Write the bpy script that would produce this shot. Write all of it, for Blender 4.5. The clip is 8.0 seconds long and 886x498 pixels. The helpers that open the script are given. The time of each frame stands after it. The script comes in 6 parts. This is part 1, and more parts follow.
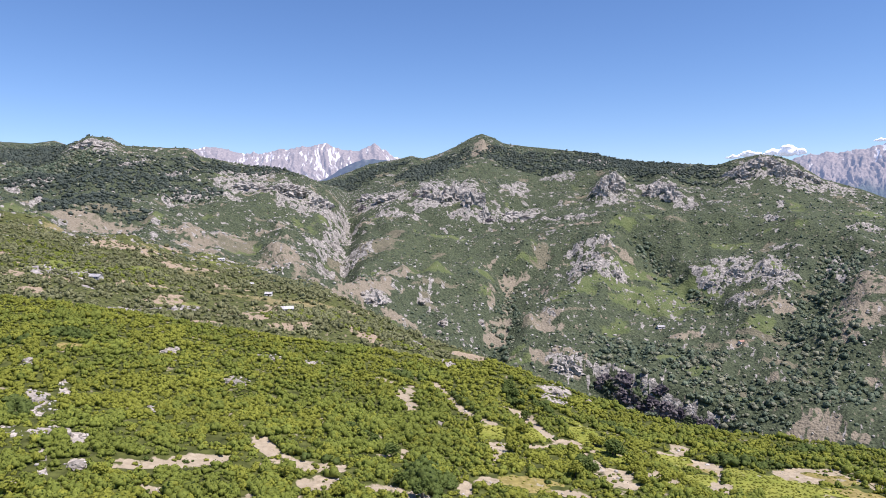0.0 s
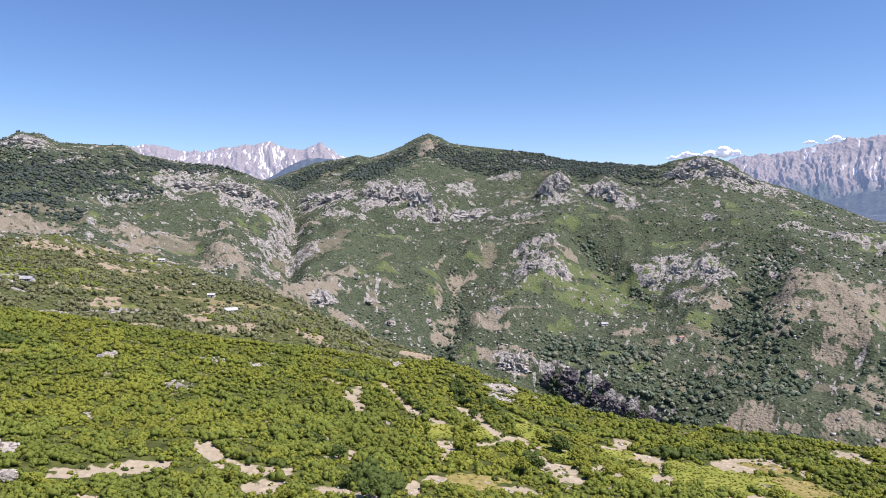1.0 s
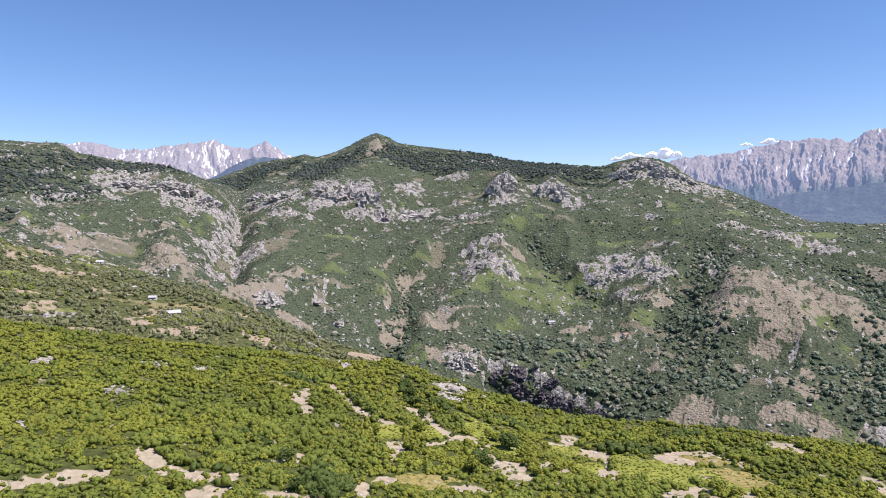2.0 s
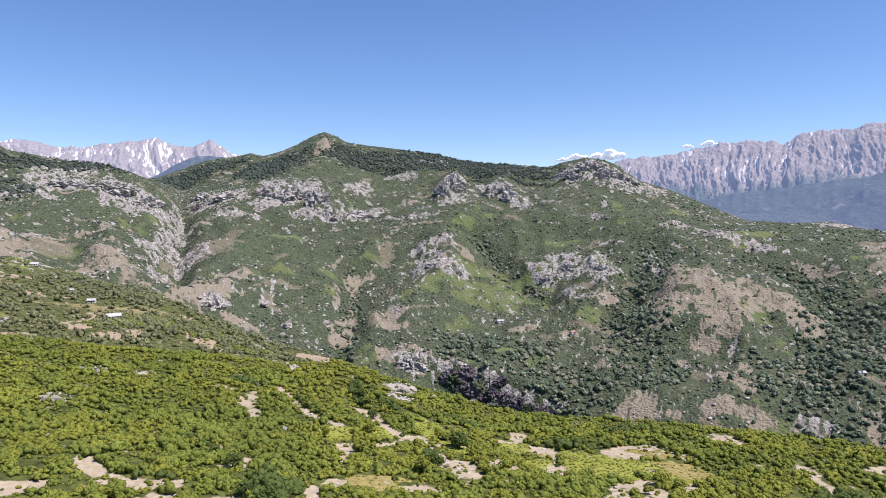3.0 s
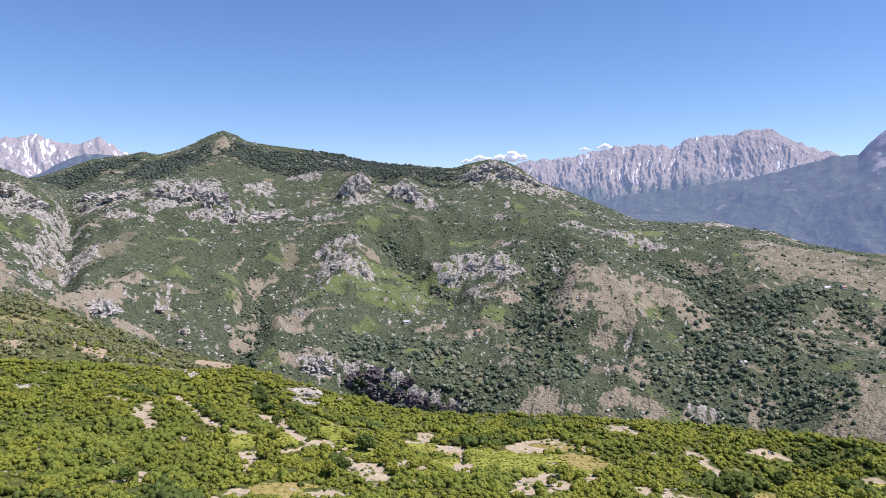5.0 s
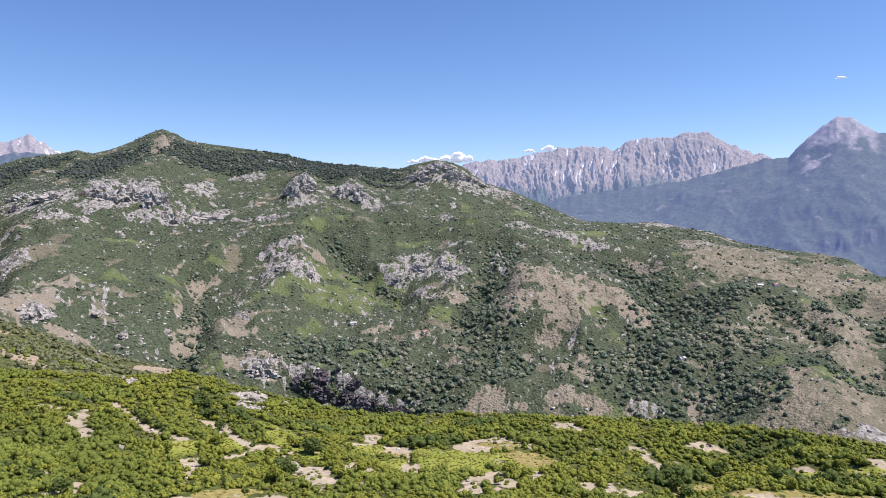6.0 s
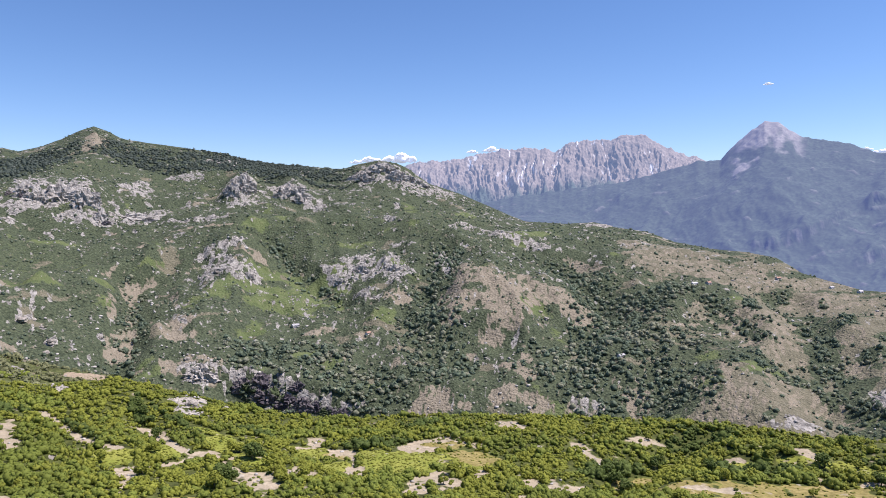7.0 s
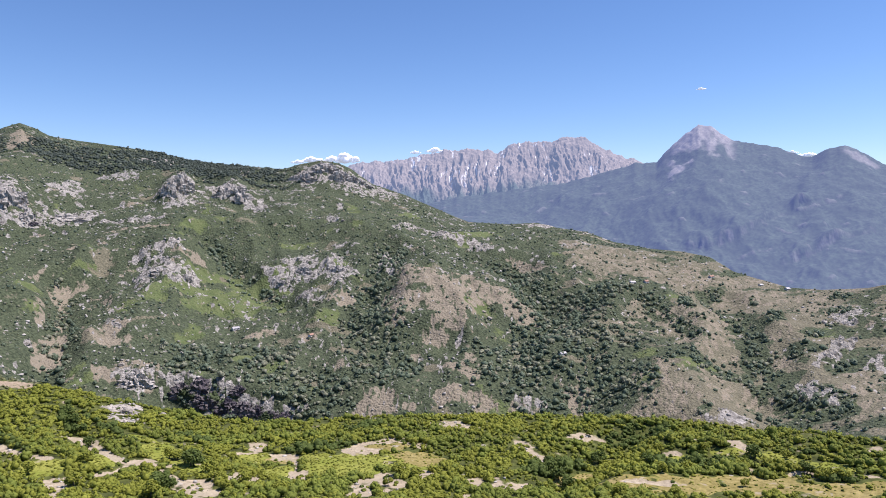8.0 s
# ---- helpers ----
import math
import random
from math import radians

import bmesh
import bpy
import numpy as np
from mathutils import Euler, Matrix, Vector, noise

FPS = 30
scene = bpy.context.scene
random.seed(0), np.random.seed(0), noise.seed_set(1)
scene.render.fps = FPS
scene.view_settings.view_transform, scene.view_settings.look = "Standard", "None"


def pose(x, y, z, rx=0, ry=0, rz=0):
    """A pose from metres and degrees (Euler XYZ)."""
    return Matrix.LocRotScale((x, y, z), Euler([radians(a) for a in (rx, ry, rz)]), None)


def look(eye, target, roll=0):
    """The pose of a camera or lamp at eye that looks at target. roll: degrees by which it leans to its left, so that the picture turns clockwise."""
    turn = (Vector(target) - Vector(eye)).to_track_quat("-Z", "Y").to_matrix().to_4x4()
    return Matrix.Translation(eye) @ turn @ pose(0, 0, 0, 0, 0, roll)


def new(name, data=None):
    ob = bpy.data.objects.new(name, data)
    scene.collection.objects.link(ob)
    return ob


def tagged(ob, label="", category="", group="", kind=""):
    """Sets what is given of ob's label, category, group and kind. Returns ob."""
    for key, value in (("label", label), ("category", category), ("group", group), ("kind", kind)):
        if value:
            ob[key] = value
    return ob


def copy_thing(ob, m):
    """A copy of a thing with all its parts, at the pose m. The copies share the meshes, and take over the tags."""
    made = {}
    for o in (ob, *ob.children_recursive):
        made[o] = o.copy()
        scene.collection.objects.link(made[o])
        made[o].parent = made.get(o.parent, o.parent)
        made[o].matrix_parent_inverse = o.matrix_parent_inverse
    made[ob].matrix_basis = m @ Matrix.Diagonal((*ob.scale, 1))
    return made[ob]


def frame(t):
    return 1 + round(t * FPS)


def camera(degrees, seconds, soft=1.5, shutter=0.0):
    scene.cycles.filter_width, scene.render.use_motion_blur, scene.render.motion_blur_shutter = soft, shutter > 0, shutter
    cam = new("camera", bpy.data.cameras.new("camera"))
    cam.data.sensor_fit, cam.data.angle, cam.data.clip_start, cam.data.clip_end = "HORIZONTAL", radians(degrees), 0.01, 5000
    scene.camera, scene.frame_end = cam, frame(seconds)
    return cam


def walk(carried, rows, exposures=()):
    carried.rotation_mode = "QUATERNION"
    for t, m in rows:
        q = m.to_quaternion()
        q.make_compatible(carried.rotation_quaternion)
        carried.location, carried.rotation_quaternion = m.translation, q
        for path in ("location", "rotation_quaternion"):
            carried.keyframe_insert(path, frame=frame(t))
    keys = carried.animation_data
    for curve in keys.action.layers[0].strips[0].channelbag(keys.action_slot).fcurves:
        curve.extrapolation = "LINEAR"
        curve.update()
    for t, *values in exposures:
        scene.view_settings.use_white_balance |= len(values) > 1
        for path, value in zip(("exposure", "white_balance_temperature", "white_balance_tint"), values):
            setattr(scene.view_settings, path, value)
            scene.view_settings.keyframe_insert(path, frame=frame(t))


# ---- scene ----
cam = camera(65.4, 8.0, soft=0.9)
EYE = 100.0
# seconds, tilt, lean, turn to the east
TURNS = [(0.0, 86.905, 0.237, -0.096), (0.5, 86.875, 0.256, 2.060), (1.0, 86.837, 0.226, 4.294), (1.5, 86.834, 0.230, 6.395),
         (3.0, 86.788, 0.258, 12.773), (3.5, 86.798, 0.282, 14.638), (4.0, 86.778, 0.300, 16.637), (4.5, 86.796, 0.306, 18.543),
         (6.0, 86.850, 0.352, 25.049), (6.5, 86.848, 0.350, 27.272), (7.0, 86.872, 0.333, 29.726), (7.5, 86.878, 0.328, 32.042),
         (8.0, 86.897, 0.310, 34.398)]
walk(cam, [(t, pose(0, 0, EYE, tilt, lean, -turn)) for t, tilt, lean, turn in TURNS],
     exposures=[(0.0, 0.62, 6420, 23), (8.0, 0.62, 6420, 23)])

# ---- light ----
SUN_BEARING, SUN_HEIGHT = 118.0, 62.0
world = bpy.data.worlds.new("sky")
scene.world = world
world.use_nodes = True
wn = world.node_tree.nodes
sky = wn.new("ShaderNodeTexSky")
sky.sky_type, sky.sun_disc = "NISHITA", False
sky.sun_elevation, sky.sun_rotation = radians(SUN_HEIGHT), radians(SUN_BEARING)
sky.altitude, sky.air_density, sky.dust_density, sky.ozone_density = 1700.0, 1.0, 0.15, 4.5
deeper = wn.new("ShaderNodeHueSaturation")
deeper.inputs["Saturation"].default_value = 1.12
world.node_tree.links.new(sky.outputs["Color"], deeper.inputs["Color"])
world.node_tree.links.new(deeper.outputs["Color"], wn["Background"].inputs["Color"])
wn["Background"].inputs["Strength"].default_value = 0.098
sun = new("sun", bpy.data.lights.new("sun", "SUN"))
sun.data.energy, sun.data.angle, sun.data.color = 4.8, radians(0.53), (1.0, 0.95, 0.87)
sb, sh = radians(SUN_BEARING), radians(SUN_HEIGHT)
sun.matrix_world = look((0, 0, 400), (-math.sin(sb) * math.cos(sh), -math.cos(sb) * math.cos(sh), 400 - math.sin(sh)))


# ---- noise ----
def grad_noise(x, y, seed):
    """Gradient noise, about -1 to 1, for arrays."""
    xi, yi = np.floor(x).astype(np.int64), np.floor(y).astype(np.int64)
    fx, fy = x - xi, y - yi

    def corner(ix, iy, dx, dy):
        h = (ix * 374761393 + iy * 668265263 + seed * 974634777) & 0xFFFFFFFF
        h = ((h ^ (h >> 13)) * 1274126177) & 0xFFFFFFFF
        a = ((h ^ (h >> 16)) & 0xFFFF) * (2 * np.pi / 65536)
        return np.cos(a) * dx + np.sin(a) * dy

    u, v = fx * fx * fx * (fx * (fx * 6 - 15) + 10), fy * fy * fy * (fy * (fy * 6 - 15) + 10)
    a = corner(xi, yi, fx, fy) * (1 - u) + corner(xi + 1, yi, fx - 1, fy) * u
    b = corner(xi, yi + 1, fx, fy - 1) * (1 - u) + corner(xi + 1, yi + 1, fx - 1, fy - 1) * u
    return (a * (1 - v) + b * v) * 1.5


def fbm(x, y, size, seed, octaves=4):
    """Sum of octaves of noise whose largest features are size metres apart."""
    out, amp, total = np.zeros_like(x), 1.0, 0.0
    for k in range(octaves):
        out += amp * grad_noise(x * (2 ** k / size), y * (2 ** k / size), seed + 17 * k)
        total, amp = total + amp, amp * 0.5
    return out / total


def ridged(x, y, size, seed, octaves=4):
    """Noise with sharp crests, 0 to 1."""
    out, amp, total = np.zeros_like(x), 1.0, 0.0
    for k in range(octaves):
        out += amp * (1 - np.abs(grad_noise(x * (2 ** k / size), y * (2 ** k / size), seed + 31 * k))) ** 2
        total, amp = total + amp, amp * 0.5
    return out / total


def step01(a, b, v):
    s = np.clip((v - a) / (b - a), 0, 1)
    return s * s * (3 - 2 * s)


# ---- lie of the land: bearing from north in degrees, distance, height ----
SHELF_BRINK = [
    (-32.76, 430, 55.4), (-28.61, 420, 50.7), (-23.71, 410, 43.4), (-17.56, 400, 34.4), (-12.3, 395, 28),
    (-6.81, 395, 21.4), (0.24, 390, 14.4), (4.48, 380, 16.1), (8.22, 370, 9), (11.9, 360, 3.8),
    (16.8, 350, -2.1), (22.3, 345, -5), (23.73, 350, -4.8), (34.05, 350, -5.5), (39.73, 350, -4.9),
    (46.67, 350, -3.7), (53.27, 345, -0.6), (59.4, 330, 2.6), (63.17, 320, 7.6), (67.31, 310, 10.5),
]
BENCH_BRINK = [
    (-32.59, 950, 85.4), (-28.47, 900, 69), (-23.2, 850, 49.7), (-16.61, 780, 30), (-10.42, 700, 22.6),
    (-6.77, 640, 11), (-3.98, 600, 1.2), (-1.17, 560, -6.5), (4.01, 520, -12.7), (8.22, 500, -33.8),
    (18.98, 480, -53.7), (30.72, 470, -57.8), (39.73, 470, -65.7), (57.46, 450, -54.3), (67.36, 430, -37.9),
]
RIVER = [
    (-32.58, 1000, 90.1), (-28.46, 960, 71.7), (-23.18, 940, 55), (-16.6, 900, 30.5), (-13.11, 880, 15.2),
    (-9.74, 850, 3.7), (-6.78, 840, -27.1), (-0.05, 780, -71.1), (10.08, 740, -139.9), (23.16, 710, -154.5),
    (23.68, 700, -145.6), (39.73, 680, -139.8), (53.3, 650, -118.5), (63.18, 620, -83.5), (67.3, 600, -69.1),
]
LOWER_SLOPE = [
    (-32.57, 1080, 98.2), (-23.16, 1040, 65.9), (-16.57, 1020, 44.5), (-13.08, 1010, 35.7), (-9.59, 980, 11.2),
    (-6.74, 930, 5), (-0.03, 900, -37.7), (7.75, 860, -73.4), (14.57, 830, -84), (23.06, 790, -97.5),
    (30.61, 780, -94.3), (33.11, 770, -101), (39.73, 760, -98), (48.89, 750, -90.5), (57.37, 740, -85),
    (63.13, 720, -82.4), (67.26, 700, -75.1),
]
MIDDLE_SLOPE = [
    (-32.5, 1350, 143.9), (-23.08, 1330, 126.1), (-15.2, 1330, 110.7), (-9.91, 1270, 53.7), (-8.41, 1240, 36.4),
    (-6.7, 1290, 47), (-3.92, 1330, 50.2), (3.09, 1400, 58.1), (10.01, 1350, 59.3), (18.79, 1250, 24.1),
    (26.73, 1250, 36.6), (32.05, 1230, 40.2), (35.05, 1150, 9.3), (44.34, 1100, -13), (53.16, 1000, -46.4),
    (61.17, 930, -56.6), (67.15, 900, -55.8),
]
SHOULDER = [
    (-32.44, 1700, 207.6), (-29.54, 1700, 206.8), (-28.25, 1750, 250.9), (-27.14, 1760, 273.2), (-25.66, 1760, 271.4),
    (-24.72, 1750, 252.4), (-21.79, 1750, 250), (-20.17, 1740, 250.6), (-19.36, 1730, 231.9), (-15.57, 1700, 210.6),
    (-12.96, 1660, 198.4), (-11.19, 1630, 181.5), (-9.62, 1600, 154.6), (-8.5, 1560, 115.7), (-7.88, 1540, 83.1),
    (-6.68, 1560, 102.9), (-3.89, 1580, 137.1), (0.31, 1600, 163), (3.56, 1600, 149.5), (7.72, 1600, 135.7),
    (14.43, 1650, 167.4), (17.87, 1650, 159.4), (24.74, 1600, 148), (30.28, 1500, 89.4), (35.07, 1450, 56.9),
    (42.03, 1420, 45.8), (48.8, 1300, 9.5), (57.24, 1180, -32.7), (62.97, 1050, -35.9), (67.09, 1000, -31.4),
]
SKYLINE_WEST = [
    (-32.39, 2300, 300.4), (-30.71, 2300, 300.4), (-29.31, 2300, 312.6), (-28.54, 2300, 301.1), (-26.82, 2250, 265.4),
    (-17.3, 2250, 214.2), (-12.98, 2250, 189), (-9.61, 2250, 198.4), (-8.01, 2250, 225.5), (-6.17, 2250, 252.8),
    (-3.86, 2250, 267.3), (-2.7, 2250, 280), (-1.77, 2250, 270.9), (-0.15, 2240, 287.9), (1.02, 2230, 308.4),
    (2.18, 2220, 333.9), (3.11, 2220, 347.8), (4.03, 2220, 334.9), (4.95, 2200, 312.9), (6.79, 2150, 298.4),
    (12.21, 2000, 263.4), (13.54, 1980, 246.7), (16.58, 1950, 231.4),
]
SKYLINE_EAST = [
    (19.94, 1900, 217.7), (21.56, 1850, 213.1), (22.75, 1820, 223.7), (24.5, 1800, 233.6), (25.85, 1800, 224.8),
    (26.76, 1790, 211.4), (28.58, 1760, 169.9), (31.35, 1720, 140.3), (35.07, 1650, 91.3), (36.47, 1620, 75.4),
    (39.73, 1600, 68.8), (42.03, 1600, 73.8), (43.86, 1570, 62.8), (46.12, 1550, 53.3), (48.35, 1500, 33.5),
    (50.97, 1480, 21), (53.51, 1450, 17.7), (55.58, 1400, 10.7), (57.21, 1350, -10.9), (58.79, 1320, -19.2),
    (61.09, 1250, -25.7), (63.3, 1220, -24), (66.09, 1170, -14.2), (67.03, 1150, -7.2),
]
SNOW_RANGE = [
    (-20.59, 4700, 470.3), (-19.76, 4700, 496.8), (-18.93, 4700, 516.4), (-17.26, 4700, 498), (-15.55, 4700, 478.8),
    (-13.81, 4700, 495.8), (-12.04, 4700, 520.1), (-10.25, 4700, 551.8), (-9.35, 4700, 545.2), (-8.45, 4700, 508.4),
    (-7.54, 4700, 501.5), (-6.62, 4700, 524.4), (-5.7, 4700, 551.2), (-4.78, 4700, 513.7), (-4.09, 4700, 464.7),
    (-2.01, 4700, 419),
]
BLUE_HILL = [
    (-11.2, 3200, 214.2), (-9.61, 3200, 252.7), (-8.47, 3200, 296.3), (-6.63, 3200, 342.9), (-4.79, 3200, 335.4),
    (-3.87, 3200, 317.4), (-2.01, 3200, 291.4),
]
ROCK_RANGE = [
    (24.02, 4600, 330.3), (26.76, 4600, 393.5), (27.68, 4600, 419.6), (29.98, 4600, 431), (31.37, 4600, 438.4),
    (33.23, 4600, 478.8), (35.1, 4600, 511.5), (37.41, 4600, 502.5), (38.8, 4600, 482.9), (39.73, 4600, 526.2),
    (41.56, 4600, 546), (43.38, 4600, 543.3), (44.73, 4600, 577.3), (45.63, 4600, 582.8), (46.96, 4600, 514.8),
    (48.29, 4600, 461.6), (50.03, 4600, 411.6), (53.01, 4600, 380.7), (57.08, 4600, 344.1),
]
CONE_MOUNTAIN = [
    (25.79, 3900, 35.6), (30.41, 3900, 106.3), (35.08, 3900, 174.4), (44.3, 3900, 248), (48.74, 3900, 326.6),
    (50.03, 3900, 352), (51.53, 3900, 352.6), (52.16, 3900, 405.4), (53.19, 3900, 477.5), (54.61, 3900, 547.1),
    (55.43, 3900, 538.6), (57.04, 3900, 460.8), (58.61, 3900, 433), (60.14, 3900, 414.2), (61.64, 3900, 367.7),
    (62.37, 3850, 354), (63.43, 3800, 382.5), (64.48, 3800, 403), (65.52, 3800, 362.7), (66.82, 3800, 306.8),
    (69.17, 3800, 224.6),
]

SKYLINE = SKYLINE_WEST + SKYLINE_EAST
APRON = [(-34, 185, 30), (-20, 195, 22), (0, 200, 15), (20, 205, 9), (45, 205, 6), (68, 200, 6)]
FINE = np.arange(-41.0, 77.0, 0.18)
COARSE = np.arange(80.0, 316.0, 4.0)
BEARING = np.concatenate([FINE, COARSE])


def course(stations):
    """Distance and height of a line of the land at every bearing."""
    a = np.array(stations, float)
    return np.interp(BEARING, a[:, 0], a[:, 1], period=360), np.interp(BEARING, a[:, 0], a[:, 2], period=360)


ar, az = course(APRON)
br, bz = course(SHELF_BRINK)
vr, vz = course(BENCH_BRINK)
rr, rz = course(RIVER)
lr, lz = course(LOWER_SLOPE)
mr, mz = course(MIDDLE_SLOPE)
hr, hz = course(SHOULDER)
kr, kz = course(SKYLINE)
east = step01(-6, 8, BEARING)
one = np.ones_like(BEARING)
# distance, height, rows up to it, roughness there (0 on the crest lines)
COURSES = [
    (one * 0.02, one * 8.0, 0, 0.0),
    (one * 30, one * 8.0, 3, 0.2),
    (ar, az, 8, 0.5),
    (ar * 0.5 + br * 0.5, az * 0.5 + bz * 0.5 - 1.5, 80, 1.0),
    (br, bz, 70, 0.25),
    (br + 45, bz - 9 - 14 * east, 10, 0.5),
    (vr, vz, 80, 0.35),
    (rr, rz, 30, 0.4),
    (lr, lz, 40, 0.8),
    (mr, mz, 130, 1.0),
    (hr, hz, 125, 0.15 + 0.3 * step01(-12, -4, BEARING)),
    (kr, kz, 105, 0.12),
    (kr + 330, kz - 150, 8, 1.0),
    (one * 2850, np.minimum(kz - 300, -220), 4, 1.0),
    (one * 4990, one * -330, 5, 0.0),
]
R, Z, ROUGH, ZONE = [COURSES[0][0]], [COURSES[0][1]], [one * 0.2], [one * 0.0]
for k in range(1, len(COURSES)):
    (r0, z0, _, g0), (r1, z1, n, g1) = COURSES[k - 1], COURSES[k]
    for i in range(1, n + 1):
        u = i / n
        R.append(r0 + (r1 - r0) * u)
        Z.append(z0 + (z1 - z0) * u)
        ROUGH.append(one * (g0 + (g1 - g0) * u + (1.2 * u * (1 - u) if k > 4 else 0.6 * u * (1 - u))))
        ZONE.append(one * (k - 2 + u))
R, Z, ROUGH, ZONE = np.array(R), np.array(Z), np.array(ROUGH), np.array(ZONE)
B = np.broadcast_to(np.radians(BEARING), R.shape)
X, Y = R * np.sin(B), R * np.cos(B)
far = step01(550, 1000, R)
nearby = 1 - step01(420, 600, R)
Z += nearby * ROUGH * 3.0 * fbm(X, Y, 55, 3, 4)
Z += (1 - nearby) * ROUGH * (5.0 * fbm(X, Y, 90, 5, 4))
GULLY = ridged(np.degrees(B) * 21.0 + 40 * fbm(X, Y, 300, 8, 2), R * 0.42, 190, 7, 4)
SPURS = ridged(np.degrees(B) * 19.0 + 60 * fbm(X, Y, 420, 9, 2) - 0.25 * R, R * 0.6, 420, 13, 3)
FOLDS = [
    (24, -6, [(248, 206), (213, 198), (177, 180)]),
    (20, 4, [(240, 185), (252, 161)]),
    (20, -4, [(33, 332), (33, 298)]),
    (45, -24, [(179, 786), (219, 747), (264, 718)]),
    (45, -28, [(-207, 1475), (-177, 1176), (-156, 925)]),
    (70, -18, [(606, 1053), (509, 919), (436, 837), (417, 728)]),
    (80, -16, [(784, 943), (709, 774), (577, 639), (512, 558)]),
    (70, -16, [(953, 652), (766, 470), (672, 402), (592, 319)]),
    (45, -7, [(808, 654), (740, 537), (662, 431), (647, 384)]),
    (40, -16, [(110, 1165), (85, 959), (62, 862)]),
    (45, -16, [(354, 1253), (370, 1140), (388, 1015)]),
]
SPUR_FOLDS = [
    (60, -10, [(608, 548), (549, 510)]),
    (80, 18, [(282, 1296), (250, 1149), (179, 965)]),
    (45, 14, [(170, 1254), (93, 1190)]),
    (55, 20, [(-283, 1221), (-248, 1047)]),
    (95, 26, [(619, 972), (568, 869), (539, 783)]),
    (60, 18, [(690, 858), (650, 769)]),
    (110, 10, [(656, 522), (585, 423)]),
    (140, 5, [(838, 614), (750, 496)]),
    (45, 18, [(411, 1675), (342, 1520)]),
    (45, 18, [(503, 1623), (493, 1489)]),
    (50, 16, [(60, 1588), (68, 1475)]),
]



def near_line(width, places):
    """1 on a line of the plan, fading to 0 at width from it."""
    near = np.full_like(X, 1e9)
    for (ax_, ay_), (bx_, by_) in zip(places[:-1], places[1:]):
        s = np.clip(((X - ax_) * (bx_ - ax_) + (Y - ay_) * (by_ - ay_)) / ((bx_ - ax_) ** 2 + (by_ - ay_) ** 2), 0, 1)
        near = np.minimum(near, np.hypot(X - ax_ - s * (bx_ - ax_), Y - ay_ - s * (by_ - ay_)))
    return 1 - step01(0, width, near * (1 + 0.5 * fbm(X, Y, 70, 15, 3)))


Z += far * ROUGH * (1 - 0.55 * step01(47, 54, np.degrees(B))) * (26.0 * (GULLY - 0.55) + 44.0 * (SPURS - 0.6) + 12.0 * fbm(X, Y, 110, 11, 5))
RAVINE = np.zeros_like(X)
for width, deep, places in FOLDS + SPUR_FOLDS:
    along = near_line(width, places)
    Z += deep * along * np.clip(ROUGH * 2, 0, 1)
    if deep < 0:
        RAVINE = np.maximum(RAVINE, along)


# ---- materials ----
def material(name, rough=0.9):
    m = bpy.data.materials.new(name)
    m.use_nodes = True
    n = m.node_tree.nodes
    n["Principled BSDF"].inputs["Roughness"].default_value = rough
    n["Principled BSDF"].inputs["Specular IOR Level"].default_value = 0.2
    return m, n, m.node_tree.links, n["Principled BSDF"]


def put(n, kind, **values):
    """A node with values by the names of its inputs (_ for a space)."""
    node = n.new("ShaderNode" + kind)
    for key, value in values.items():
        node.inputs[key.replace("_", " ")].default_value = value
    return node


def blend(n, links, factor, a, b, how="MIX"):
    """Colour mix; a, b and factor are sockets, colours or numbers."""
    node = n.new("ShaderNodeMix")
    node.data_type, node.blend_type = "RGBA", how
    for socket, value in ((node.inputs[0], factor), (node.inputs[6], a), (node.inputs[7], b)):
        if isinstance(value, bpy.types.NodeSocket):
            links.new(value, socket)
        elif isinstance(value, tuple):
            socket.default_value = (*value, 1)
        else:
            socket.default_value = value
    return node.outputs[2]


def grain(n, links, scale, detail=6.0, low=0.35, high=0.65, kind="TexNoise", distort=0.0):
    """Noise in metres (scale: features a metre), spread between low and high to 0..1."""
    co = n.new("ShaderNodeNewGeometry")
    tex = put(n, kind, Scale=scale, Detail=detail)
    if kind == "TexNoise":
        tex.inputs["Distortion"].default_value = distort
    links.new(co.outputs["Position"], tex.inputs["Vector"])
    spread = n.new("ShaderNodeMapRange")
    spread.inputs["From Min"].default_value, spread.inputs["From Max"].default_value = low, high
    links.new(tex.outputs[0], spread.inputs["Value"])
    return spread.outputs[0]


def streaks(n, links, scale, squeeze, low, high):
    """Noise drawn out upright, as in weathered rock."""
    co = n.new("ShaderNodeNewGeometry")
    fit = n.new("ShaderNodeMapping")
    fit.inputs["Scale"].default_value = (1.0, 1.0, squeeze)
    tex = put(n, "TexNoise", Scale=scale, Detail=6.0)
    links.new(co.outputs["Position"], fit.inputs["Vector"])
    links.new(fit.outputs["Vector"], tex.inputs["Vector"])
    spread = n.new("ShaderNodeMapRange")
    spread.inputs["From Min"].default_value, spread.inputs["From Max"].default_value = low, high
    links.new(tex.outputs[0], spread.inputs["Value"])
    return spread.outputs[0]


def bump(n, links, height, bsdf, strength, distance):
    node = put(n, "Bump", Strength=strength, Distance=distance)
    links.new(height, node.inputs["Height"])
    links.new(node.outputs["Normal"], bsdf.inputs["Normal"])


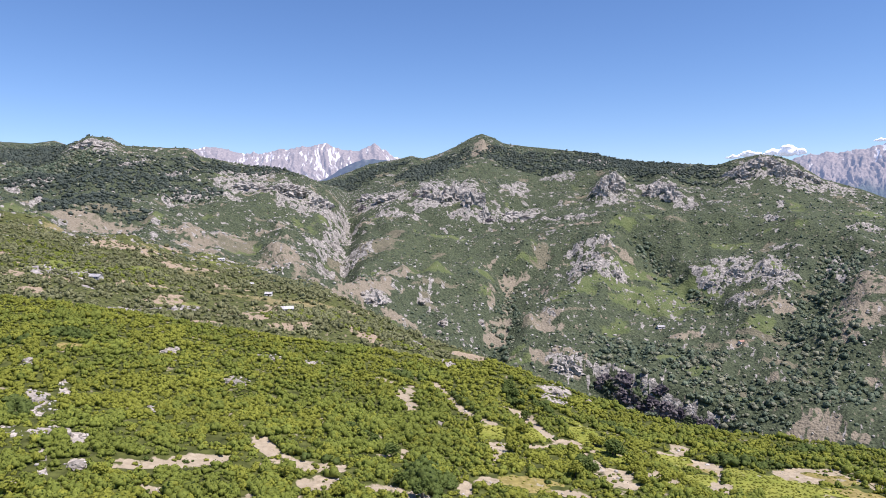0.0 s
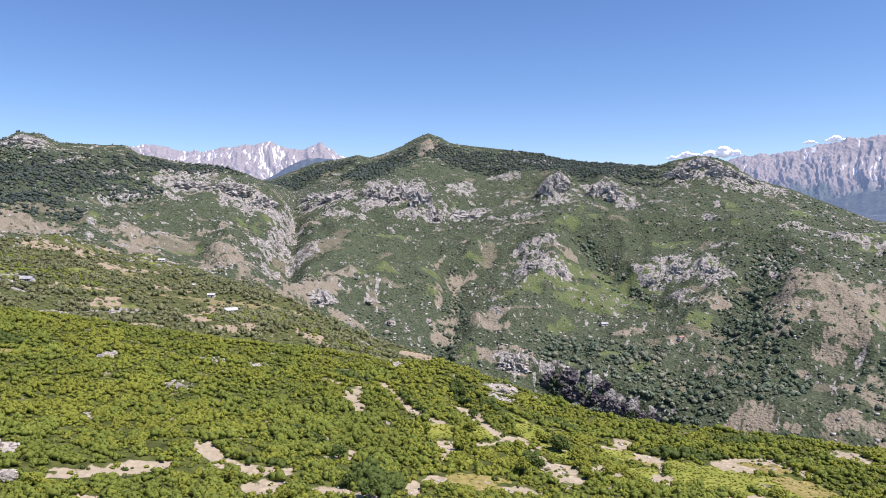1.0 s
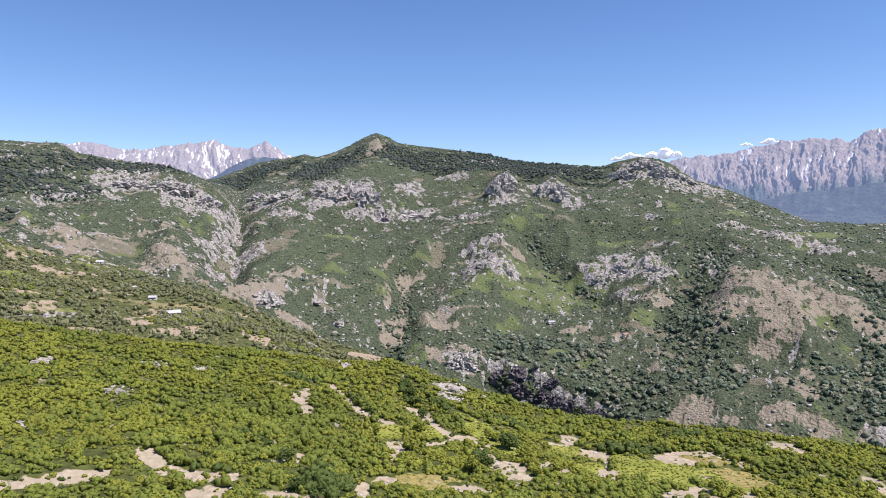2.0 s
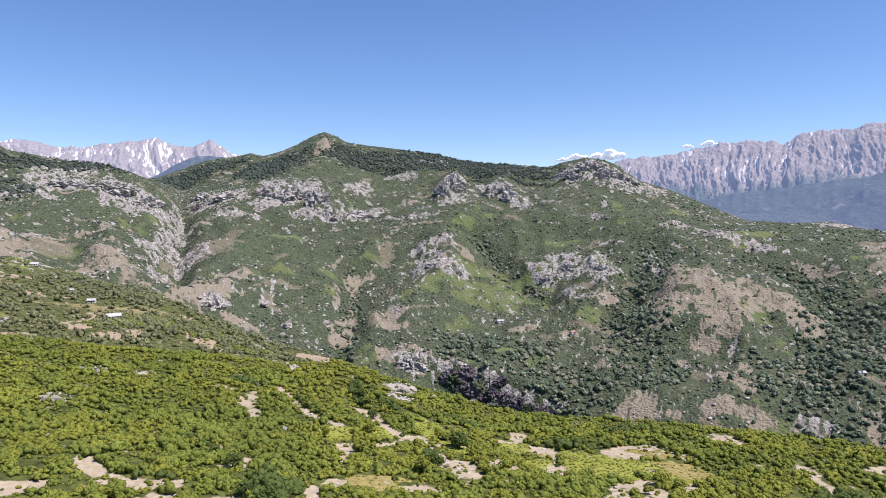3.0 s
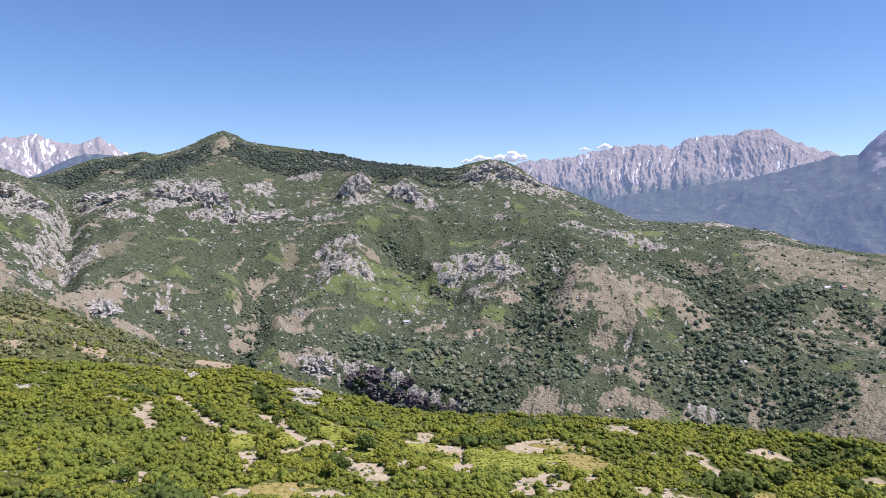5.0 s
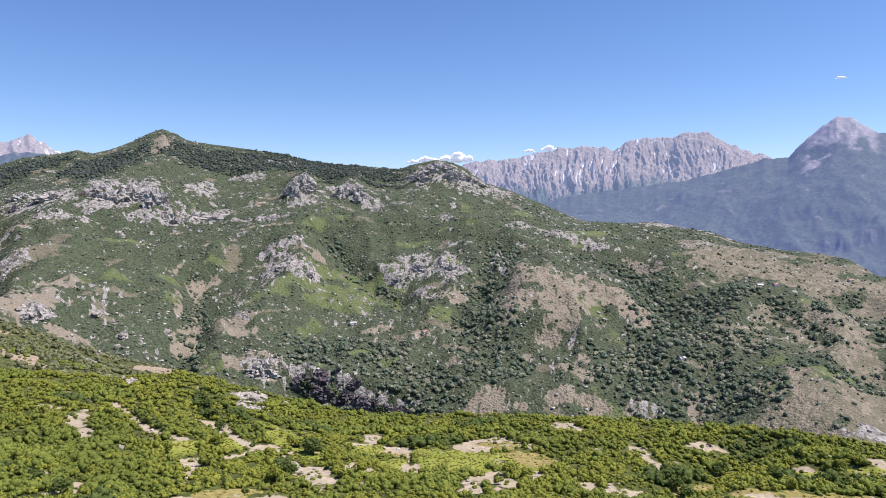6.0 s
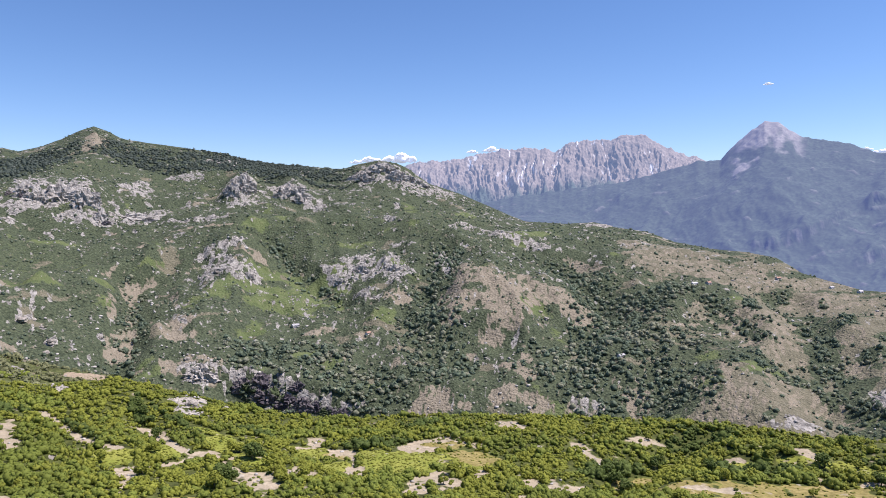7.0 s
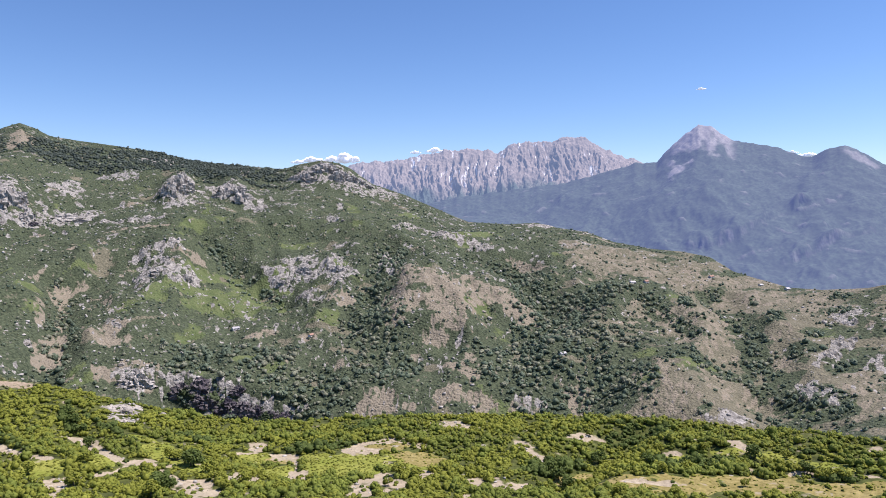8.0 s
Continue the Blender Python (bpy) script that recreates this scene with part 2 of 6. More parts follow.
def lay(n, links, scale, detail, low, high):
    """Noise drawn out down the slope, after the lie of the land."""
    at = n.new("ShaderNodeAttribute")
    at.attribute_name = "lie"
    tex = put(n, "TexNoise", Scale=scale, Detail=detail)
    links.new(at.outputs["Vector"], tex.inputs["Vector"])
    spread = n.new("ShaderNodeMapRange")
    spread.inputs["From Min"].default_value, spread.inputs["From Max"].default_value = low, high
    links.new(tex.outputs[0], spread.inputs["Value"])
    return spread.outputs[0]


def over(n, links, mask, speck, low, high, much):
    """A cover's edge broken up by specks: 0..1."""
    add = n.new("ShaderNodeMath")
    add.operation = "MULTIPLY_ADD"
    links.new(speck, add.inputs[0])
    add.inputs[1].default_value = much
    links.new(mask, add.inputs[2])
    spread = n.new("ShaderNodeMapRange")
    spread.inputs["From Min"].default_value, spread.inputs["From Max"].default_value = low + much / 2, high + much / 2
    links.new(add.outputs[0], spread.inputs["Value"])
    return spread.outputs[0]


def land_material(name, grass, hay, earth, stone, weeds, rise):
    """Open ground: scrub floor, grass, dry grass, earth and stone by their cover, each in two tones."""
    m, n, links, bsdf = material(name, 0.95)
    at = n.new("ShaderNodeAttribute")
    at.attribute_name = "cover"
    split = n.new("ShaderNodeSeparateColor")
    links.new(at.outputs["Color"], split.inputs[0])
    small, mid, large = grain(n, links, 0.5), grain(n, links, 0.09), grain(n, links, 0.012)
    speck = grain(n, links, 0.22, 5.0, 0.3, 0.7)
    scrub = blend(n, links, mid, weeds[0], weeds[1])
    scrub = blend(n, links, small, scrub, weeds[2])
    scrub = blend(n, links, large, scrub, tuple(0.5 * p + 0.5 * q for p, q in zip(weeds[0], weeds[2])))
    geo = n.new("ShaderNodeNewGeometry")
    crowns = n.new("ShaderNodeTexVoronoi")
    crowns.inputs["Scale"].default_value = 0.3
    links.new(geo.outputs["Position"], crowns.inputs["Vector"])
    # gaps between the crowns darkened: shade painted into the scrub colour
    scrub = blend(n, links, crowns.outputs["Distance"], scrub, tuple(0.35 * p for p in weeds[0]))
    meadow = blend(n, links, mid, *grass)
    meadow = blend(n, links, grain(n, links, 0.9, 4.0, 0.5, 0.8), meadow, tuple(0.6 * p for p in grass[0]))
    dry = blend(n, links, mid, *hay)
    dry = blend(n, links, small, dry, tuple(0.7 * p for p in hay[0]))
    soil = blend(n, links, small, *earth)
    soil = blend(n, links, mid, soil, tuple(0.45 * p + 0.45 * q for p, q in zip(*earth)))
    blocks = n.new("ShaderNodeTexVoronoi")
    blocks.inputs["Scale"].default_value = 0.45 / rise
    links.new(geo.outputs["Position"], blocks.inputs["Vector"])
    shade = n.new("ShaderNodeSeparateColor")
    links.new(blocks.outputs["Color"], shade.inputs[0])
    rock = blend(n, links, shade.outputs[0], *stone)
    rock = blend(n, links, small, rock, tuple(0.3 * p + 0.7 * q for p, q in zip(*stone)))
    rock = blend(n, links, over(n, links, blocks.outputs["Distance"], small, 0.5, 0.75, 0.3), rock, tuple(0.5 * p for p in stone[0]))
    rock = blend(n, links, grain(n, links, 0.15, 8.0, 0.45, 0.6), rock, tuple(0.5 * p + 0.4 * q for p, q in zip(*stone)))
    rock = blend(n, links, streaks(n, links, 0.14, 0.3, 0.52, 0.66), rock, tuple(0.62 * p for p in stone[0]))
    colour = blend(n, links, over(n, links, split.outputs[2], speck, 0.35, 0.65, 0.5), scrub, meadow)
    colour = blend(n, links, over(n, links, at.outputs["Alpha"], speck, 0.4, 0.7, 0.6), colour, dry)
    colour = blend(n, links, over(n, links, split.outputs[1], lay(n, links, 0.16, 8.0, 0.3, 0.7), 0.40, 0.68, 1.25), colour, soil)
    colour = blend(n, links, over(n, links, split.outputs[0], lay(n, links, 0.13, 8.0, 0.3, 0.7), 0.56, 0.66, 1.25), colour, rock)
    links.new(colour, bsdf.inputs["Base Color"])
    low = n.new("ShaderNodeMath")
    low.operation = "MULTIPLY_ADD"
    links.new(crowns.outputs["Distance"], low.inputs[0])
    low.inputs[1].default_value = -0.12
    links.new(grain(n, links, 0.3, 8.0, 0.2, 0.8), low.inputs[2])
    bump(n, links, low.outputs[0], bsdf, 1.0, rise)
    return m


def leaf_material(name, dark, light, across=0.04):
    """Leaves: each bush a tone of its own, each clump a little off it, with drifts of colour over the slope."""
    m, n, links, bsdf = material(name, 0.75)
    at = n.new("ShaderNodeAttribute")
    at.attribute_name = "tone"
    geo = n.new("ShaderNodeNewGeometry")
    own = blend(n, links, at.outputs["Fac"], dark, light)
    mid = tuple(0.5 * a + 0.5 * b for a, b in zip(dark, light))
    clump = blend(n, links, geo.outputs["Random Per Island"], tuple(0.72 * c for c in mid), tuple(1.25 * c for c in mid))
    own = blend(n, links, 0.5, own, clump)
    drift = blend(n, links, grain(n, links, across), own, tuple(0.8 * c for c in mid))
    tex = put(n, "TexNoise", Scale=across * 60, Detail=2.0)
    links.new(geo.outputs["Position"], tex.inputs["Vector"])
    patchy = n.new("ShaderNodeMapRange")
    patchy.inputs["From Min"].default_value, patchy.inputs["From Max"].default_value = 0.48, 0.72
    links.new(tex.outputs[0], patchy.inputs["Value"])
    drift = blend(n, links, patchy.outputs[0], drift, tuple(0.6 * c for c in dark))
    links.new(drift, bsdf.inputs["Base Color"])
    through_leaf = n.new("ShaderNodeBsdfTranslucent")
    links.new(drift, through_leaf.inputs["Color"])
    both = n.new("ShaderNodeMixShader")
    both.inputs[0].default_value = 0.35
    links.new(bsdf.outputs[0], both.inputs[1])
    links.new(through_leaf.outputs[0], both.inputs[2])
    links.new(both.outputs[0], n["Material Output"].inputs["Surface"])
    return m


def distance_material(name, wood, stone, haze, haze_strength, rough=0.7):
    """A far range: wooded below, bare stone above, the haze of miles put in as emission."""
    m, n, links, bsdf = material(name, 0.95)
    at = n.new("ShaderNodeAttribute")
    at.attribute_name = "cover"
    split = n.new("ShaderNodeSeparateColor")
    links.new(at.outputs["Color"], split.inputs[0])
    small, mid = grain(n, links, 0.07), grain(n, links, 0.012)
    w = blend(n, links, mid, wood, tuple(1.35 * c for c in wood))
    w = blend(n, links, small, w, tuple(0.72 * c for c in wood))
    s = blend(n, links, small, stone, tuple(0.6 * c for c in stone))
    s = blend(n, links, streaks(n, links, 0.02, 0.2, 0.45, 0.65), s, tuple(0.7 * c for c in stone))
    c = blend(n, links, split.outputs[0], w, s)
    c = blend(n, links, split.outputs[1], c, (0.66, 0.67, 0.69))
    links.new(c, bsdf.inputs["Base Color"])
    # blue haze of the distance, painted as an even emission
    bsdf.inputs["Emission Color"].default_value = (*haze, 1)
    bsdf.inputs["Emission Strength"].default_value = haze_strength
    bump(n, links, grain(n, links, 0.03, 8.0, 0.2, 0.8), bsdf, rough, 8.0)
    return m


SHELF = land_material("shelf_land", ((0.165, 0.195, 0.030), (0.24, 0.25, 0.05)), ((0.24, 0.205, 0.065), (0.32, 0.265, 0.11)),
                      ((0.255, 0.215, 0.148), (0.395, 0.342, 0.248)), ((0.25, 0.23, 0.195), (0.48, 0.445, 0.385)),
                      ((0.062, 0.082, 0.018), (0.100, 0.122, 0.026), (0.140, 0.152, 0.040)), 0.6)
# less contrast and more blue than the shelf: haze painted into the tones
SLOPES = land_material("hazy_mountain_land", ((0.084, 0.116, 0.044), (0.120, 0.146, 0.061)), ((0.150, 0.145, 0.098), (0.205, 0.190, 0.132)),
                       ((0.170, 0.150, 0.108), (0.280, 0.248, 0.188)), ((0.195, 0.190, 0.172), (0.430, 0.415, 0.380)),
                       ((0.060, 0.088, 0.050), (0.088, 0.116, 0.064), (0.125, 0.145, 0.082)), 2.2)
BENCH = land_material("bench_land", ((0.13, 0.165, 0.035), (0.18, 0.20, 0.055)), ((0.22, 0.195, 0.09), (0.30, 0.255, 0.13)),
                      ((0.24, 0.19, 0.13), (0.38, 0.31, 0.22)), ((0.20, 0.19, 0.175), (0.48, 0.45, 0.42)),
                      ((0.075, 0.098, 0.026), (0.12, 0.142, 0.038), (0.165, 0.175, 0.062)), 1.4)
OAK = leaf_material("oak_leaves", (0.205, 0.240, 0.034), (0.350, 0.370, 0.060))
FRESH = leaf_material("fresh_leaves", (0.150, 0.200, 0.034), (0.285, 0.330, 0.060))
DEEP = leaf_material("dark_leaves", (0.075, 0.120, 0.026), (0.170, 0.220, 0.055))
# far leaves, paler and bluer than their own colour to carry haze
WOOD_FAR = leaf_material("hazy_hillside_leaves", (0.112, 0.165, 0.112), (0.235, 0.290, 0.198), 0.01)
PALE_FAR = leaf_material("hazy_pale_leaves", (0.215, 0.245, 0.165), (0.430, 0.440, 0.325), 0.01)
FERN = leaf_material("fern_leaves", (0.190, 0.215, 0.030), (0.290, 0.305, 0.052))
# a darker forest of its own, also lifted and blued for haze
FOREST_FAR = leaf_material("hazy_forest_leaves", (0.072, 0.102, 0.085), (0.150, 0.182, 0.148), 0.01)
HEDGE = leaf_material("hedge_leaves", (0.165, 0.190, 0.085), (0.330, 0.335, 0.175), 0.02)
# both far materials emit a blue that imitates haze
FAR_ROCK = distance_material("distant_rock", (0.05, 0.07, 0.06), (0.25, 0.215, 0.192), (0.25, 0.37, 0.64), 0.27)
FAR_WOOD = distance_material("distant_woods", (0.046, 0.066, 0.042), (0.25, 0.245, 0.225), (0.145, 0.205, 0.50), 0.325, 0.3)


# ---- mesh helpers ----
def fast_mesh(name, verts, quads=None, tris=None):
    """A mesh out of arrays."""
    me = bpy.data.meshes.new(name)
    faces = [(quads, 4), (tris, 3)]
    idx = np.concatenate([f.ravel() for f, _ in faces if f is not None]).astype(np.int32)
    sizes = np.concatenate([np.full(len(f), s, np.int32) for f, s in faces if f is not None])
    me.vertices.add(len(verts))
    me.vertices.foreach_set("co", np.ascontiguousarray(verts, dtype=np.float32).ravel())
    me.loops.add(len(idx))
    me.loops.foreach_set("vertex_index", idx)
    me.polygons.add(len(sizes))
    me.polygons.foreach_set("loop_start", np.concatenate([[0], np.cumsum(sizes)[:-1]]).astype(np.int32))
    me.update(calc_edges=True)
    return me


def grid_faces(rows, cols, closed):
    j, i = np.meshgrid(np.arange(rows - 1), np.arange(cols if closed else cols - 1), indexing="ij")
    i2 = (i + 1) % cols
    return np.stack([j * cols + i, j * cols + i2, (j + 1) * cols + i2, (j + 1) * cols + i], -1).reshape(-1, 4)


def set_cover(me, *masks):
    data = np.ones((len(me.vertices), 4), np.float32)
    for k in range(4):
        data[:, k] = np.clip(masks[k].ravel(), 0, 1) if k < len(masks) else 0
    me.attributes.new("cover", "FLOAT_COLOR", "POINT").data.foreach_set("color", data.ravel())


def smooth(me):
    me.polygons.foreach_set("use_smooth", np.ones(len(me.polygons), bool))


# ---- ground ----
SCREE_NEAR = [
    (-136.8, 231, 9.2, -6.8, 3.6, -10.4),
    (-121.4, 206, 6.4, 3.6, 3.5, -6),
    (-130.8, 204.6, 3.1, 1.6, 3.4, -5.4),
    (-112.5, 189.1, 1, 0.9, 4.8, -8.3),
    (-112.8, 207.5, 3.3, 1.6, 2.7, -5),
    (-139.3, 249.7, 2.3, 1, 4.4, -8),
    (-104.6, 190.5, 3.6, 1.6, 1.6, -3),
    (-163.8, 267.5, 2.5, 0.7, 2.5, -4.2),
    (-129.6, 321.7, 3, 5.5, 2.1, -4.7),
    (-90.3, 295.1, 6, 0.3, 1.7, -6.6),
    (-87.2, 343.3, 6.7, -1, 1.3, -6.5),
    (-106, 246.6, 1.5, 0.4, 2.5, -5.8),
]
SAND_NEAR = [
    (-89.9, 200.3, 8.6, 3.2, 1.4, -3.5),
    (-78.1, 209, 6.2, 3.1, 1.1, -3.2),
    (-60.2, 227.2, 5.7, -4.6, -0.1, -5.1),
    (-42.8, 215.6, 11.1, -0.5, 0.5, -3.9),
    (-37, 203.3, 6.6, 1.1, 0.9, -5.2),
    (-16.6, 202.4, 9.8, -2.4, -0.1, -3.3),
    (-79.9, 184.4, 4.5, 2.4, 1.1, -2.6),
    (-109.9, 169.9, 3.4, -1.5, 1.5, -4),
    (-17.9, 311.3, 3.7, 5, 2.3, -16.8),
    (-26.8, 332, 7.2, -3.6, -0.1, -1.9),
    (-47.7, 258.7, 3.4, -2.9, 0.4, -6),
    (-14.4, 237.9, 1.7, 0.7, 0.3, -4.7),
    (-20.7, 234.4, 2.8, 1.1, 0.2, -2.3),
    (35.9, 302.9, 2.5, -12, -2.5, -8.6),
]
SAND_EAST = [
    (189.8, 272.9, 6.2, -5.6, -5, -7),
    (193.5, 219, -3, -13.6, -4.8, -3.8),
    (199.5, 207, 2.4, -0.9, -1.4, -1.4),
    (228, 219.5, 7.3, -4.1, -3.6, -3.1),
    (157.1, 188.5, 9.1, -3.8, -5.8, -6.7),
    (149.3, 197.8, 3.5, -1.6, -3.5, -4.7),
    (167.3, 189.4, 3.6, -3.6, -3.3, -3),
    (135.5, 183.3, 2.7, -1.1, -1.9, -2.6),
    (116.8, 211.4, 7, -4.7, -5.7, -10.2),
    (105.5, 203.4, 4.3, -1.6, -1.9, -3.7),
    (134.1, 257.1, 6.4, -4.1, -3.5, -6.6),
    (135.9, 212, 4.4, -0.9, -2.9, -4.8),
    (231.6, 174.6, 2.6, -3.5, -1, -0.8),
    (254.2, 164.1, -2.5, -9.8, -5.6, -3.3),
]
FIELDS_NEAR = [
    (93.3, 271.7, 8.3, -5.1, -2.6, -6.3),
    (93.7, 248.3, 6.5, -0.1, -3.7, -8.9),
    (120.8, 244.3, 17.5, -3.8, -6.7, -13),
    (112, 257.1, 6.4, -3.2, -2.9, -6.3),
    (58.3, 283.4, 6.6, -3.2, -2.4, -8.4),
    (64.5, 260.4, 5.9, -6.1, -2.1, -6.1),
    (55.7, 301.3, 4.7, -6.6, -1.4, -4.9),
    (17.4, 270.4, 7.8, -2.7, -1, -8),
    (37.2, 275.2, 6, 0.2, -1.3, -9.7),
]
DRY_NEAR = [
    (143.6, 256.1, 15.5, -3.4, -3.7, -6.5),
    (101.8, 264.2, 4.4, -5.8, -2.5, -5.1),
    (26, 219.1, 10.9, -0.5, -0.7, -5.7),
    (-164.6, 300.7, 3.6, 3.4, 2.3, -4.2),
    (193.6, 162.6, 7.3, -10.1, -6.9, -5.8),
    (208.7, 150, 9.9, -12.1, -8.9, -6.4),
    (225.4, 134.3, 9.3, -13.6, -9.7, -5.8),
    (235.1, 114, 7.5, -13.2, -5.9, -2.9),
    (244, 103, 3.5, -5.7, -5.1, -2.2),
    (146.8, 233.3, 4.5, -13.1, -5.5, -7.5),
    (191.2, 191.4, 10.9, -1.1, -3.2, -3.7),
]
SOIL_BENCH = [
    (-104.5, 480, 15.3, 11, 3.5, -16.5),
    (-263.5, 786.5, 8.7, 17.3, 7, -21.1),
    (-373.1, 824.1, 27.9, 22.6, 14.8, -35.3),
    (-305, 754.3, 27.2, 6.8, 7.5, -20.6),
    (-269.5, 453.7, 15.2, 0.3, 7.6, -13.7),
    (-136, 544, 13.1, 7.4, 7, -28.2),
    (-59, 495.5, 19.2, -35.7, 0.6, -20.5),
    (19.2, 517.7, 16.4, -4.4, -1, -14.9),
    (-155.8, 446.3, 7.9, 8.3, 2.5, -7.3),
    (-206.7, 509.6, 8.4, 10.8, 8.1, -20.2),
    (-59.7, 859.1, 25.1, 3.7, -1.6, -11.9),
    (-137, 498.1, 10.6, 6.6, 3, -11),
]
SOIL_WEST = [
    (-500, 967.6, 30.8, 52.5, 3, -6.8),
    (-471.2, 972.4, 32.2, 27.6, 7.9, -18.5),
    (-351.5, 979.9, 31.9, -15.4, 6.7, -34.3),
    (-237.3, 1022.8, 38.9, -42.5, 6, -43.5),
    (-188.4, 905.2, 52.5, -74.7, 2.8, -23.9),
    (-105.6, 892.6, 32.5, 16.6, -0.4, -25.8),
    (-384.6, 1016.3, 38.4, -8.8, 2.3, -19.7),
    (-244.6, 982.8, 24.7, -2.7, 5.3, -21.9),
    (-341.1, 1088.6, 14.4, 48.7, 11, -35.6),
]
ROCK_BENCH = [
    (-318.4, 544.7, 19.8, -2.6, 15.6, -28.4),
    (-284.1, 530.2, 23.4, -22.6, 6, -15),
    (-205.3, 451, 11.7, 20.9, 3.3, -7.4),
    (-34.4, 523.4, 23.5, -16.5, 0.3, -19.2),
    (-182.7, 489.6, 9.6, 15.9, 4.6, -12.4),
    (-291.5, 570.4, 5.6, 7.1, 10.1, -20),
]
ROCK_GORGE = [
    (-205.8, 1371.2, 29.6, 13.3, 8.9, -61.1),
    (-210.6, 1215.8, 24.6, 47.7, 6.1, -97.1),
    (-167.7, 1191.4, 21.2, -48, -6.3, -50.5),
    (-87.4, 870.1, 18.2, 6.1, -3.1, -22.3),
    (-186.2, 1086.4, 11.5, 28.6, 6.8, -40.6),
    (-227.4, 1439.9, 11.1, 48.5, -0.3, -61.7),
    (-140.2, 1191.6, 15.8, -16.3, -7.8, -37.9),
]
ROCK_WEST = [
    (-326.6, 1415.9, 122.8, -34.4, 8.9, -60.3),
    (-259.5, 1424.9, 53.1, -24.5, -0, -50.2),
    (-419, 1437.4, 51.1, 29.1, 14.9, -52.1),
    (-475.2, 1287.4, 47.3, -15.9, 6.1, -30.7),
    (-428.5, 1535.7, 62.4, 33.6, 9.1, -40.7),
    (-551.5, 1404.4, 26.3, 19, 5.5, -14.5),
    (-741.6, 1480.4, 44.2, 9.3, 32.9, -59.4),
    (-779.7, 1431.8, 21.8, 9.9, 26.4, -41.3),
    (-722.6, 1229, 28.4, 39.4, 14.2, -24.7),
    (-589.7, 1001.4, -5.7, 47.3, 7.3, -9.1),
    (-714.8, 1151.4, 14.4, 6.8, 11.9, -19.8),
    (-635, 1419.1, 10.2, 40, 15.9, -28.2),
    (-425.7, 1329.4, 47, -19, 7.6, -31.6),
    (-488.3, 1240, 37.2, -18.7, 10, -26.2),
]
CLIFF_BAND = [
    (-120.3, 1580.5, 58.9, -7.2, 5.9, -54.1),
    (-104.1, 1440.1, 44.7, -19.8, -0.3, -26.5),
    (20.6, 1531.8, 75.3, 7.4, -1.1, -71.1),
    (56.8, 1441.8, 54.1, -0.1, -0.8, -19.9),
    (144.9, 1465.2, 72.4, 23.4, -5.6, -40.8),
    (-31.3, 1503, 36.7, 1.7, 0.8, -43.7),
    (167.3, 1625, 33.2, 17.7, -5, -48.5),
    (256, 1387.4, 48.3, -25.6, -1.6, -9),
    (279.1, 1703.2, 36.8, -24.9, -6.4, -39.3),
    (-30.8, 1616.1, 32.4, -7.3, 2.6, -46.9),
    (-168.8, 1550.7, 37.7, -47.5, 2.8, -27.1),
]
CRAGS = [
    (388.1, 1577.4, 33.9, 48, -3.1, -49.9),
    (340, 1511.2, 19.8, -6.9, 4.9, -16.6),
    (476.3, 1534.7, 37.7, -21.3, -11.4, -37.5),
    (495.4, 1468.3, 26.4, -20.8, -8.8, -13.3),
    (557.2, 1686.5, 17.9, 4.2, -10.2, -31.3),
    (500.3, 1433.6, 20.5, -35.1, -10, -16.1),
    (727.4, 1580.6, 56.9, -28.7, -25, -47.8),
    (752.4, 1496.2, 31.4, -45.1, -23.7, -33.8),
    (668.5, 1561.9, 32.5, -28.8, -16.9, -40.2),
    (814.9, 1469.7, 49.9, -37.1, -14.1, -21.2),
    (596.4, 1258.3, 9.6, -10.3, -5.4, -11.7),
    (662.9, 1360, 7.1, -3.5, -18.9, -39.5),
    (394.8, 1858, 57, -18.6, -8.3, -39.5),
]
OUTCROPS = [
    (237.4, 1133.9, 38.3, -2.7, -9.4, -45.5),
    (272.4, 1105.7, 25.1, 5.4, -14, -28.4),
    (263.5, 1212.3, 32.6, -8.2, -3.2, -15),
    (235.2, 1208.8, 16.6, -2.8, 1.6, -14.5),
    (461.4, 1092.4, 27, -33.6, -21.4, -36.8),
    (417.6, 1075.6, 17.3, -13.7, -5.5, -14.8),
    (498.4, 1035.3, 22.7, -25.1, -29.1, -61.4),
    (568.2, 994.2, 3.9, -28.4, -19.2, -34.2),
    (405.5, 1123.4, 11.9, -23.5, -6.4, -7.9),
    (146.3, 825.2, 22.7, -6.9, -5.1, -15.8),
    (187.5, 811.5, 17.8, -9.1, -1, -4.5),
    (428.8, 975.6, 1.9, -47.1, -16.1, -31.2),
]
GORGE_CLIFF = [
    (-30.8, 949.7, 10.8, 5.6, 0.2, -8.8),
    (-3.4, 880.1, 8.7, 0.5, 0, -10.5),
    (50.9, 947.2, 6.5, 6.4, -0.4, -8),
    (493.8, 556.2, 13.6, -13.8, -8.3, -9.3),
    (578.9, 376, 22.6, -25.6, -12.4, -6.4),
    (1071.4, 1151, 45.2, -24.7, -12.7, -13.3),
    (712.7, 1170.9, 48.7, 17.6, -13.9, -22.7),
    (773.4, 1121.2, 16.3, -48.2, -28.5, -36.7),
    (797.9, 1043.7, 10.7, -34.7, -22.4, -22.7),
    (790.3, 341.4, 3.8, -8.3, -33.8, -14.9),
]
